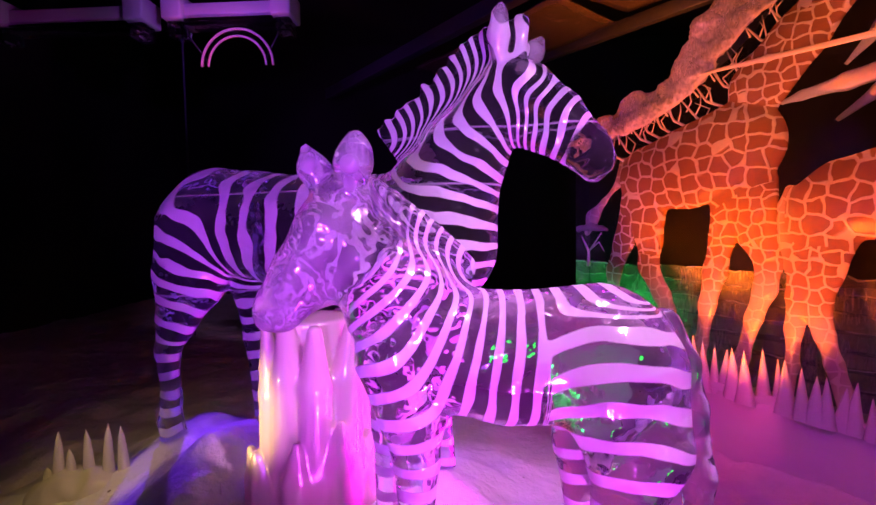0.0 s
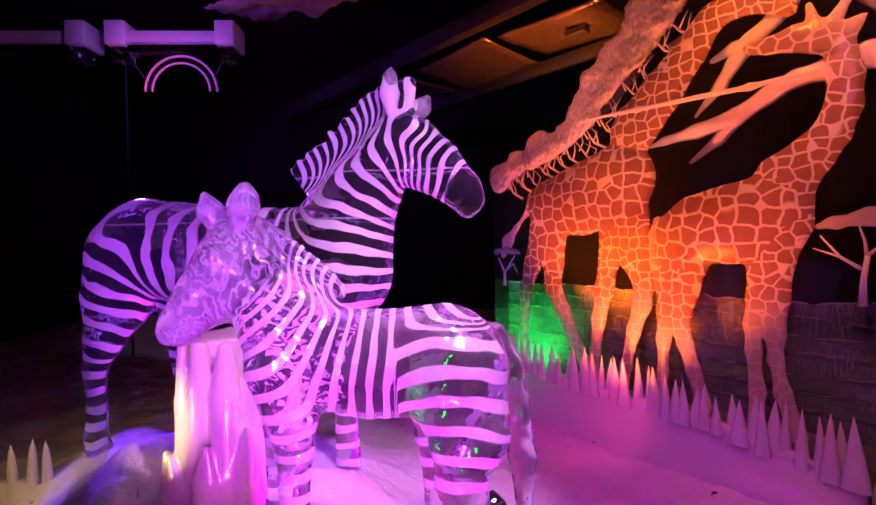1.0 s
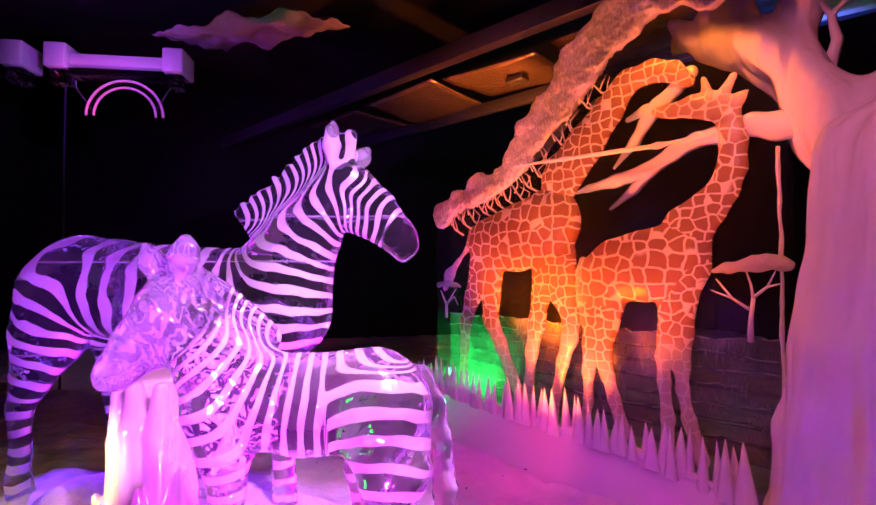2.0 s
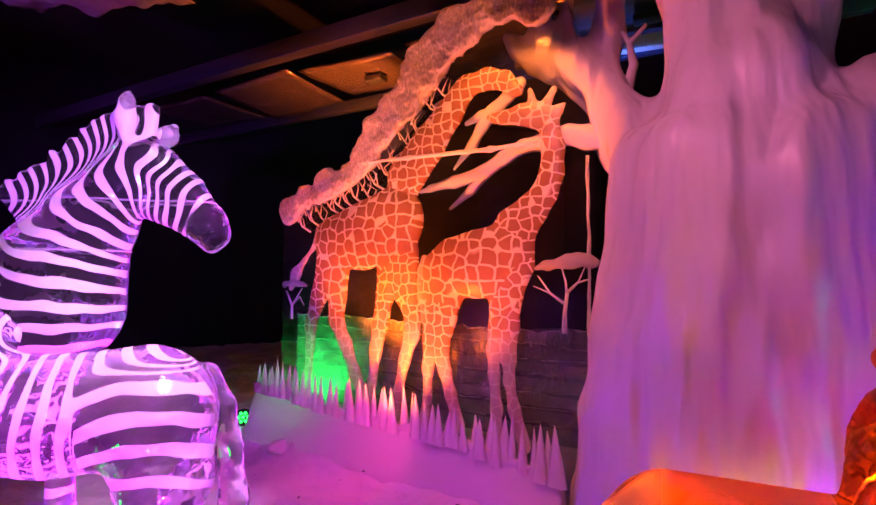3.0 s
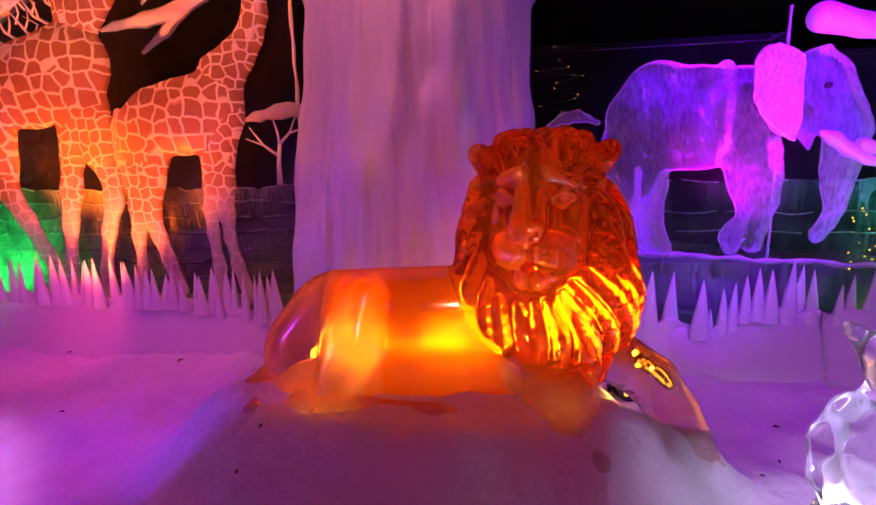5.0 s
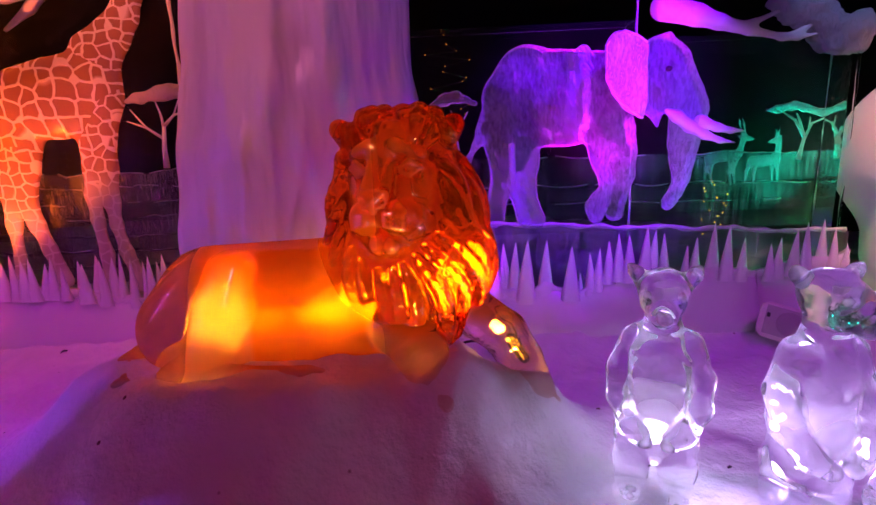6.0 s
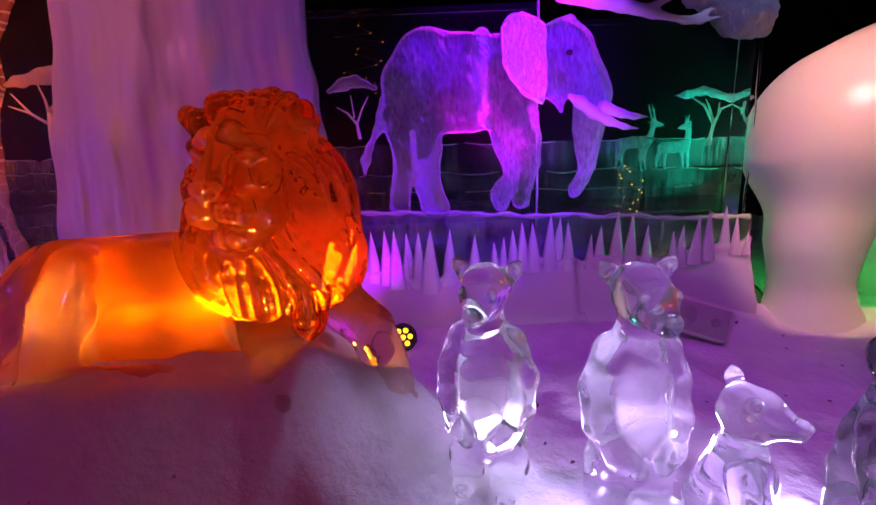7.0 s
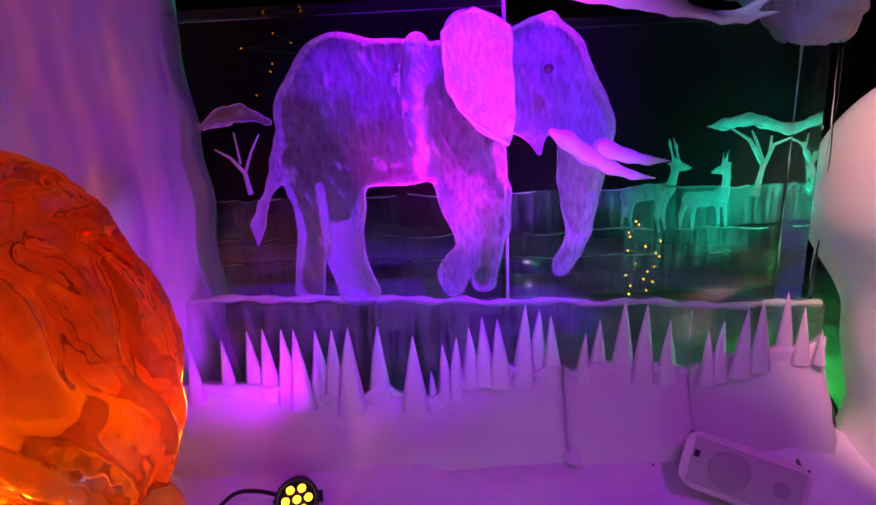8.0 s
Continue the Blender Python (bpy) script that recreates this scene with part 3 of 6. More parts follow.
def ground_height(x, y):
    """The snow: a low floor with mounds under the zebras, the lion and the meerkats."""
    h = 0.02 + 0 * x
    h = h + 0.25 * np.exp(-(((x + 0.35) / 0.75) ** 2 + ((y - 1.5) / 0.75) ** 2) ** 1.5)
    h = h + 0.2 * np.exp(-(((x + 1.15) / 0.4) ** 2 + ((y - 2.0) / 0.45) ** 2))
    h = h + 0.16 * np.exp(-(((x + 0.75) / 0.16) ** 2 + ((y - 1.55) / 0.3) ** 2))
    gu, gd = (x - 0.9) * 0.607 - (y - 3.13) * 0.795, (x - 0.9) * 0.795 + (y - 3.13) * 0.607
    h = h + 0.08 * np.exp(-((gd + 0.2) / 0.16) ** 2) * smooth_step((gu + 0.15) / 0.2) * smooth_step((2.2 - gu) / 0.3)
    eu, ed = (x - 2.934) * 0.559 - (y - 0.222) * 0.829, (x - 2.934) * 0.829 + (y - 0.222) * 0.559
    h = h + 0.05 * np.exp(-((ed + 0.16) / 0.14) ** 2) * smooth_step((eu + 0.5) / 0.2) * smooth_step((2.0 - eu) / 0.2)
    a, b = (x - 1.85) * 0.56 - (y - 0.25) * 0.83, (x - 1.85) * 0.83 + (y - 0.25) * 0.56
    h = h + 0.27 * (1 - smooth_step((np.sqrt((a / 0.95) ** 2 + (b / 0.52) ** 2) - 0.55) / 0.5))
    h = h + 0.13 * np.exp(-(((x - 2.0) / 0.17) ** 2 + ((y + 0.4) / 0.15) ** 2)) + 0.11 * np.exp(-(((x - 2.25) / 0.14) ** 2 + ((y + 0.52) / 0.13) ** 2))
    h = h + 0.06 * np.exp(-(((x - 2.15) / 0.3) ** 2 + ((y + 1.2) / 0.55) ** 2))
    return h


def make_ground():
    xs, ys = np.arange(-5, 7.01, 0.035), np.arange(-4.0, 8.01, 0.035)
    gx, gy = np.meshgrid(xs, ys, indexing="ij")
    gz = ground_height(gx, gy)
    gz += 0.022 * np.array([1 - 2.2 * abs(noise.noise((x * 1.2 + y * 2.6, y * 1.1 - x * 0.4, 7.7))) for x, y in zip(gx.ravel(), gy.ravel())]).reshape(gx.shape)
    for s, amp in ((2.2, 0.03), (5.0, 0.03), (11.0, 0.014), (24.0, 0.006)):
        gz += amp * np.array([noise.noise((x * s, y * s, s)) for x, y in zip(gx.ravel(), gy.ravel())]).reshape(gx.shape)
    nx, ny = gx.shape
    i = np.arange(nx * ny).reshape(nx, ny)
    quads = np.stack([i[:-1, :-1], i[1:, :-1], i[1:, 1:], i[:-1, 1:]], -1).reshape(-1, 4)
    ob = skin("ground", np.stack([gx, gy, gz], -1).reshape(-1, 3), quads, SNOW)
    return tagged(ob, "uneven trodden snow floor with soft mounds and dark specks", "snow", kind="structure")


make_ground()
for name, lo, hi in (("wall_north", (-5.2, 8, -0.2), (7.2, 8.2, 4.2)), ("wall_south", (-5.2, -4.2, -0.2), (7.2, -4, 4.2)),
                     ("wall_west", (-5.2, -4, -0.2), (-5, 8, 4.2)), ("wall_east", (7, -4, -0.2), (7.2, 8, 4.2))):
    bm = bmesh.new()
    box(bm, lo, hi)
    tagged(part(name, bm, BLACK, smooth=False), "black draped hall wall in darkness", "wall", kind="structure")
bm = bmesh.new()
box(bm, (-5.2, -4.2, 4.2), (7.2, 8.2, 4.35))
tagged(part("ceiling", bm, BLACK, smooth=False), "black hall ceiling in darkness", "ceiling", kind="structure")

G_AT, E_AT = upright((0.9, 3.13, 0), (0.607, -0.795)), upright((2.934, 0.222, 0), (0.559, -0.829))
Z_AT = upright((0.28, 1.45, 0), (0.952, -0.306))


# ---- giraffe panel ----
def giraffe(name, chains, fine, plain, parent, label):
    caps = [c for ch in chains for c in ch]
    flat = [(c[0], c[1], c[2], c[3], c[4], c[5], c[6], c[7]) for c in caps]
    v, f = sculpt(flat, 0.0105, 0.012, back=0.02)
    fin = blended(v, caps, [q for ch, q2 in zip(chains, fine) for q in [(q2, q2)] * len(ch)])
    pla = blended(v, caps, [q for ch, q2 in zip(chains, plain) for q in ([q2] * len(ch) if not isinstance(q2, list) else q2)])
    v[:, 1] = np.where(v[:, 1] < 0, v[:, 1] * 0.4, v[:, 1])
    return skin(name, v, f, GIRAFFE, parent, label, {"fine": fin, "plain": pla})


def giraffe_panel():
    panel = thing("giraffe_panel", "clear ice wall carved with two giraffes under an acacia, lit orange", "ice panel")
    panel.matrix_world = G_AT
    bm = bmesh.new()
    prism(bm, [(0, 0.02), (2.23, 0.02), (2.23, 2.0), (2.1, 2.62), (1.75, 2.72), (1.35, 2.6), (1.15, 2.25), (0.9, 2.02), (0.5, 1.8), (0.0, 1.62)], 0.02, 0.16)
    part("slab", bm, PANE, panel, "clear ice slab", smooth=False)
    z0 = (0, 0)
    giraffe("giraffe_relief", [
        chain([(1.83, 2.2, 0.032), (1.755, 2.272, 0.05), (1.65, 2.305, 0.058), (1.555, 2.29, 0.06)]),
        chain([(1.51, 2.285, 0.07), (1.4, 2.145, 0.088), (1.26, 1.985, 0.115), (1.1, 1.8, 0.135)]),
        chain([(1.01, 1.535, 0.215), (0.76, 1.45, 0.215), (0.54, 1.42, 0.182)]),
        chain([(1.07, 1.332, 0.12), (1.109, 1.093, 0.086), (1.158, 0.962, 0.058)]), chain([(1.158, 0.962, 0.058), (1.144, 0.828, 0.048), (1.097, 0.682, 0.036), (1.05, 0.48, 0.03), (1.02, 0.32, 0.04)]),
        chain([(0.956, 1.27, 0.07), (0.942, 1.066, 0.058), (0.912, 0.901, 0.056)]), chain([(0.912, 0.901, 0.056), (0.875, 0.716, 0.04), (0.849, 0.522, 0.03), (0.83, 0.32, 0.036)]),
        chain([(0.515, 1.288, 0.145), (0.546, 1.064, 0.074), (0.538, 0.901, 0.058)]), chain([(0.538, 0.901, 0.058), (0.623, 0.746, 0.048), (0.707, 0.557, 0.04), (0.796, 0.392, 0.042)]),
        chain([(0.44, 1.256, 0.08), (0.375, 1.043, 0.062), (0.309, 0.859, 0.048)]), chain([(0.309, 0.859, 0.048), (0.3, 0.686, 0.032), (0.28, 0.42, 0.036)]),
        chain([(0.38, 1.52, 0.03), (0.325, 1.384, 0.014), (0.236, 1.296, 0.014), (0.15, 1.2, 0.042), (0.107, 1.1, 0.022)]),
    ], [1, 1, 0, 0.6, 1, 0.6, 1, 0.4, 1, 0.6, 1, 1], [(0.1, 0.1), z0, z0, z0, (0.2, 1.2), z0, (0.2, 1.2), z0, (0.2, 1.2), z0, (0.3, 1.2), (0.6, 1)], panel,
        "tall carved giraffe with frosted net pattern, head raised to leaves")
    giraffe("giraffe_relief", [
        chain([(1.66, 2.082, 0.014), (1.7, 2.07, 0.022), (1.757, 2.066, 0.034), (1.848, 2.067, 0.052), (1.921, 2.05, 0.06), (1.98, 2.02, 0.058)]),
        chain([(1.97, 2.07, 0.022), (2.0, 2.12, 0.016), (2.03, 2.17, 0.019)]), chain([(1.93, 2.08, 0.016), (1.91, 2.15, 0.011), (1.9, 2.19, 0.014)]), chain([(2.02, 2.035, 0.022), (2.05, 2.055, 0.022), (2.085, 2.085, 0.008)]),
        chain([(2.003, 1.991, 0.054), (2.024, 1.856, 0.056), (2.016, 1.735, 0.06), (1.975, 1.628, 0.066), (1.905, 1.545, 0.085), (1.82, 1.46, 0.125)]),
        chain([(1.77, 1.345, 0.15), (1.58, 1.262, 0.185), (1.44, 1.245, 0.165), (1.36, 1.215, 0.135)]),
        chain([(1.74, 1.25, 0.1), (1.716, 1.1, 0.055), (1.703, 0.917, 0.04)]), chain([(1.703, 0.917, 0.04), (1.684, 0.79, 0.034), (1.687, 0.665, 0.028), (1.703, 0.48, 0.03), (1.7, 0.33, 0.036)]),
        chain([(1.82, 1.25, 0.1), (1.796, 1.1, 0.055), (1.788, 0.924, 0.042)]), chain([(1.788, 0.924, 0.042), (1.776, 0.752, 0.036), (1.779, 0.631, 0.026), (1.806, 0.49, 0.03), (1.86, 0.31, 0.04)]),
        chain([(1.29, 1.12, 0.075), (1.295, 0.984, 0.056), (1.28, 0.812, 0.046)]), chain([(1.28, 0.812, 0.046), (1.264, 0.653, 0.033), (1.262, 0.483, 0.025), (1.235, 0.33, 0.034)]),
        chain([(1.385, 1.099, 0.118), (1.363, 0.939, 0.082), (1.347, 0.777, 0.054)]), chain([(1.347, 0.777, 0.054), (1.381, 0.643, 0.036), (1.418, 0.52, 0.033), (1.47, 0.35, 0.04)]),
        chain([(1.235, 1.3, 0.018), (1.205, 1.22, 0.014), (1.218, 1.081, 0.022), (1.244, 0.945, 0.026)]),
    ], [1, 1, 1, 1, 1, 0, 0.6, 1, 1, 1, 0.4, 1, 0.6, 1, 1], [(0.3, 0.1), (1, 1), (1, 1), (1, 1), z0, z0, z0, (0.2, 1.3), z0, (0.2, 1.3), z0, (0.2, 1.2), z0, (0.2, 1.2), (1, 1)], panel,
        "shorter carved giraffe with frosted net pattern, facing the other")
    caps = chain([(0.07, 1.62, 0.065), (0.245, 1.72, 0.082), (0.44, 1.81, 0.095), (0.64, 1.845, 0.08), (0.78, 1.94, 0.09), (0.87, 2.09, 0.11), (0.98, 2.19, 0.13),
                  (1.1, 2.28, 0.14), (1.22, 2.42, 0.15), (1.347, 2.567, 0.16), (1.494, 2.644, 0.16), (1.635, 2.695, 0.13), (1.796, 2.705, 0.1), (1.949, 2.6, 0.1)])
    lumps = random.Random(31)
    core = [(c[0], c[1], c[2], 0.72 * c[3], c[4], c[5], c[6], 0.72 * c[7]) for c in caps]
    for c in caps:
        for q in range(7):
            w, a, r = lumps.random(), lumps.uniform(0, 6.28), lumps.uniform(0.035, 0.062)
            g = 0.8 * (c[3] + w * (c[7] - c[3])) - 0.5 * r
            u, z, d = c[0] + w * (c[4] - c[0]) + g * math.cos(a), c[2] + w * (c[6] - c[2]) + g * math.sin(a), -0.02 - lumps.uniform(0, 0.05)
            core.append((u, d, z, r, u + 0.05, d, z + 0.02, 0.8 * r))
    v, f = sculpt(core, 0.012, 0.012, back=0.05)
    for j in range(3):
        s, a = (6, 14, 30)[j], (0.018, 0.011, 0.007)[j]
        v += a * np.array([noise.noise_vector((p[0] * s, p[1] * s, p[2] * s + 5 * j)) for p in v])
    v[:, 1] -= 0.012 * np.array([1 - 3 * abs(noise.noise((p[0] * 60 + p[2] * 25, 0, p[2] * 22 - p[0] * 9))) for p in v])
    v[:, 1] = np.where(v[:, 1] < 0, 0.6 * v[:, 1], v[:, 1])
    skin("acacia_foliage", v, f, LEAFY, panel, "carved frosted foliage of an acacia", frost=0.05)
    rng = random.Random(4)
    for i in range(15):
        u = 0.14 + 0.08 * i
        z = float(np.interp(u, [0.1, 0.4, 0.72, 0.95, 1.2, 1.4], [1.58, 1.74, 1.8, 1.98, 2.3, 2.45]))
        bm = bmesh.new()
        x1, z1 = u + rng.uniform(0.14, 0.24), z - rng.uniform(0.1, 0.18)
        tube(bm, [(x1, -0.01, z1, 0.008), (u * 0.5 + x1 * 0.5, -0.01, z * 0.4 + z1 * 0.6, 0.007), (u + 0.02, -0.01, z + 0.03, 0.004)])
        for w in (0.35, 0.55, 0.75):
            px, pz = x1 + (u - x1) * w, z1 + (z - z1) * w * 0.9
            tube(bm, [(px, -0.01, pz, 0.005), (px + rng.uniform(-0.04, 0.03), -0.01, pz + 0.05, 0.004), (px + rng.uniform(-0.05, 0.05), -0.01, pz + rng.uniform(0.08, 0.13), 0.0025)], 5)
        part("twig", bm, BRANCH, panel)
    for pts in ([(2.3, 1.9, 0.075), (2.194, 1.9, 0.064), (2.095, 1.93, 0.052), (1.957, 1.907, 0.044), (1.851, 1.9, 0.038), (1.738, 1.85, 0.04), (1.603, 1.775, 0.044), (1.429, 1.745, 0.036), (1.266, 1.722, 0.02), (1.19, 1.705, 0.012)],
                [(1.6, 1.755, 0.036), (1.534, 1.685, 0.026), (1.4, 1.59, 0.012)], [(1.947, 1.893, 0.014), (1.693, 1.886, 0.014), (1.154, 1.905, 0.014), (0.769, 1.915, 0.009)],
                [(1.83, 2.25, 0.04), (1.764, 2.191, 0.036), (1.672, 2.12, 0.044), (1.6, 2.04, 0.034), (1.543, 1.95, 0.03), (1.423, 1.82, 0.01)], [(1.66, 2.12, 0.03), (1.6, 2.11, 0.028), (1.506, 2.078, 0.017)],
                [(1.3, 2.22, 0.02), (1.45, 2.26, 0.024), (1.62, 2.34, 0.02)]):
        v, f = sculpt(chain(pts), 0.011, 0.01, back=0.03)
        v[:, 1] = 0.4 * v[:, 1] + (-0.05 if pts[0][0] == 1.947 else 0.03)
        skin("branch", v, f, BRANCH, panel, "frosted carved branch")
    # rocky bank, in layers
    for i in range(7):
        z = 0.9 - 0.085 * i
        bm = bmesh.new()
        top = [(0.002 + 2.226 * s / 60, z + 0.022 * noise.noise((s * 0.16, i * 3.1, 0.5)) + (0.02 if i == 0 else 0.012) * noise.noise((s * 0.7, i, 2))) for s in range(61)]
        prism(bm, top + [(2.228, z - 0.1), (0.002, z - 0.1)], 0.166 - 0.001 * i, 0.19 + 0.012 * (i % 3))
        part("rock_layer", bm, BANK, panel, smooth=False)
        crests(top, 0.17, panel, i)
    # small acacias in relief
    for _, limbs, crown in ((2.07, [[(2.077, 0.91, 0.026), (2.079, 1.012, 0.018), (2.092, 1.115, 0.015)], [(2.092, 1.115, 0.014), (2.146, 1.166, 0.01), (2.212, 1.187, 0.005)], [(2.09, 1.11, 0.012), (2.085, 1.17, 0.009), (2.065, 1.24, 0.005)],
                                       [(2.075, 1.06, 0.013), (2.005, 1.11, 0.01), (1.939, 1.2, 0.005)], [(2.005, 1.11, 0.009), (1.915, 1.145, 0.004)], [(2.146, 1.166, 0.008), (2.18, 1.24, 0.004)]],
                                [(1.925, 1.236, 0.012), (2.002, 1.257, 0.024), (2.092, 1.272, 0.03), (2.176, 1.279, 0.03), (2.225, 1.262, 0.026)]),
                               (0.12, [[(0.12, 0.88, 0.02), (0.12, 0.98, 0.016), (0.06, 1.08, 0.008)], [(0.12, 0.98, 0.012), (0.2, 1.04, 0.008), (0.24, 0.98, 0.004)], [(0.14, 1.0, 0.01), (0.22, 1.1, 0.006)]],
                                [(0.04, 1.12, 0.02), (0.14, 1.14, 0.025), (0.26, 1.12, 0.015)])):
        for limb in limbs:
            bm = bmesh.new()
            tube(bm, [(u, 0.0, z, r * 0.62) for u, z, r in limb])
            part("small_limb", bm, BRANCH, panel)
        v, f = sculpt(chain(crown), 0.011, 0.012, back=0.03)
        v += 0.012 * np.array([noise.noise_vector(Vector(p) * 22) for p in v])
        skin("small_crown", v, f, CANOPY, panel)
    for x in (2.2,):
        bm = bmesh.new()
        pts = [(x + 0.008 * noise.noise((z * 9, x, 0)), 0.0, z, 0.009 + 0.006 * noise.noise((z * 14, x, 3))) for z in np.arange(0.1, 1.85, 0.05)]
        tube(bm, pts, 5)
        part("slab_edge", bm, EDGE, panel, "rough clear ice edge")
    return panel


giraffe_panel()


# ---- ice grass ----
def blade_mesh(seed, power=0.9):
    rng = random.Random(seed)
    bm = bmesh.new()
    lean, rings = rng.uniform(-0.12, 0.12), []
    for i in range(7):
        s = i / 6
        w = 0.5 * (1 - s) ** power + 0.015
        rings.append([bm.verts.new((lean * s * s + w * math.cos(a), 0.45 * w * math.sin(a), s)) for a in (math.pi * j / 3 for j in range(6))])
    for r, q in zip(rings, rings[1:]):
        for j in range(6):
            bm.faces.new((r[j], r[(j + 1) % 6], q[(j + 1) % 6], q[j]))
    bm.faces.new(rings[-1])
    for fc in bm.faces:
        fc.smooth = True
    me = bpy.data.meshes.new("blade")
    bm.to_mesh(me)
    bm.free()
    me.materials.append(SNOWICE)
    return me


BLADES = [blade_mesh(s) for s in range(6)]
FINGERS = [blade_mesh(s, 0.5) for s in range(4)]


def grass_row(label, at, u0, u1, depth, base, tips, seed, step=0.042, blades=(), joints=()):
    row = thing("ice_grass_row", label, "ice grass", group="rows of ice grass")
    row.matrix_world = at
    rng = random.Random(seed)
    cutsat = [u0, *joints, u1]
    for a, b in zip(cutsat, cutsat[1:]):
        bm = bmesh.new()
        nu, nz, y0, y1 = max(4, int((b - a) / 0.03)), 10, depth - 0.07, depth + 0.045
        ring = [(y0, q / nz) for q in range(nz + 1)] + [(y1, 1 - q / nz) for q in range(nz + 1)]
        rows = []
        for i in range(nu + 1):
            u = a + 0.003 + (b - a - 0.006) * i / nu
            top = base(u)
            rows.append([])
            for y, t in ring:
                z = -0.06 + (top + 0.06) * t
                bulge = 0.016 * noise.noise((u * 5, z * 6, seed)) + 0.007 * noise.noise((u * 17, z * 13, seed + 3)) - 0.1 * (max(0.0, t - 0.4) / 0.6) ** 1.3 + (0.025 if z < 0.14 else 0)
                rows[-1].append(bm.verts.new((u, y - bulge if y == y0 else y + 0.5 * bulge, z + 0.03 * noise.noise((u * 14, 0, seed + 7)) * (t > 0.9))))
        for r, q in zip(rows, rows[1:]):
            for j in range(len(ring)):
                k = (j + 1) % len(ring)
                bm.faces.new((r[j], r[k], q[k], q[j]))
        bm.faces.new(rows[0])
        bm.faces.new(rows[-1][::-1])
        bmesh.ops.recalc_face_normals(bm, faces=bm.faces[:])
        part("base_block", bm, SNOWICE, row)
    spots = list(blades)
    u = u0 + 0.02
    while u < u1 and not blades:
        spots.append((u, base(u) + (tips(u) - base(u)) * rng.uniform(0.7, 1.08)))
        u += step * rng.uniform(0.7, 1.35)
    for u, tip in spots:
        ob = new("blade", rng.choice(BLADES))
        ob.parent = row
        foot = base(u) - 0.06
        ob.matrix_local = Matrix.Translation((u, depth + rng.uniform(-0.02, 0.03), foot)) @ Matrix.Diagonal((rng.uniform(0.3, 0.36) * (tip - foot) if blades else rng.uniform(0.06, 0.1), 0.08, tip - foot, 1))
    return row


grass_row("row of jagged frosted ice grass before the giraffe panel", G_AT, -0.06, 2.12, -0.17,
          lambda u: float(np.interp(u, [-0.06, 0.2, 0.54, 1.0, 1.6, 1.85, 2.1], [0.43, 0.44, 0.4, 0.37, 0.35, 0.29, 0.28])),
          lambda u: float(np.interp(u, [-0.06, 0.24, 0.6, 1.2, 1.4, 1.8, 2.1], [0.6, 0.62, 0.575, 0.57, 0.51, 0.5, 0.52])), 3, step=0.046)
grass_row("row of jagged frosted ice grass before the elephant panel", E_AT, -0.3, 1.82, -0.13,
          lambda u: float(np.interp(u, [-0.3, 0.08, 0.28, 0.42, 0.58, 0.72, 0.88, 1.2, 1.4, 1.6, 1.82], [0.33, 0.32, 0.25, 0.3, 0.25, 0.36, 0.34, 0.35, 0.33, 0.37, 0.4])), None, 8,
          blades=((-0.2, 0.47), (-0.098, 0.479), (-0.013, 0.504), (0.04, 0.512), (0.105, 0.513), (0.15, 0.516), (0.19, 0.42), (0.205, 0.495), (0.25, 0.5), (0.304, 0.51), (0.398, 0.506), (0.515, 0.478), (0.572, 0.34), (0.616, 0.437),
                  (0.65, 0.46), (0.7, 0.495), (0.743, 0.53), (0.79, 0.525), (0.869, 0.56), (0.915, 0.535), (0.961, 0.52), (1.06, 0.46), (1.11, 0.495), (1.186, 0.562), (1.246, 0.55), (1.323, 0.492), (1.352, 0.41), (1.445, 0.46), (1.483, 0.486), (1.55, 0.525), (1.613, 0.553), (1.706, 0.562), (1.745, 0.52), (1.79, 0.45)), joints=(0.995, 1.395))


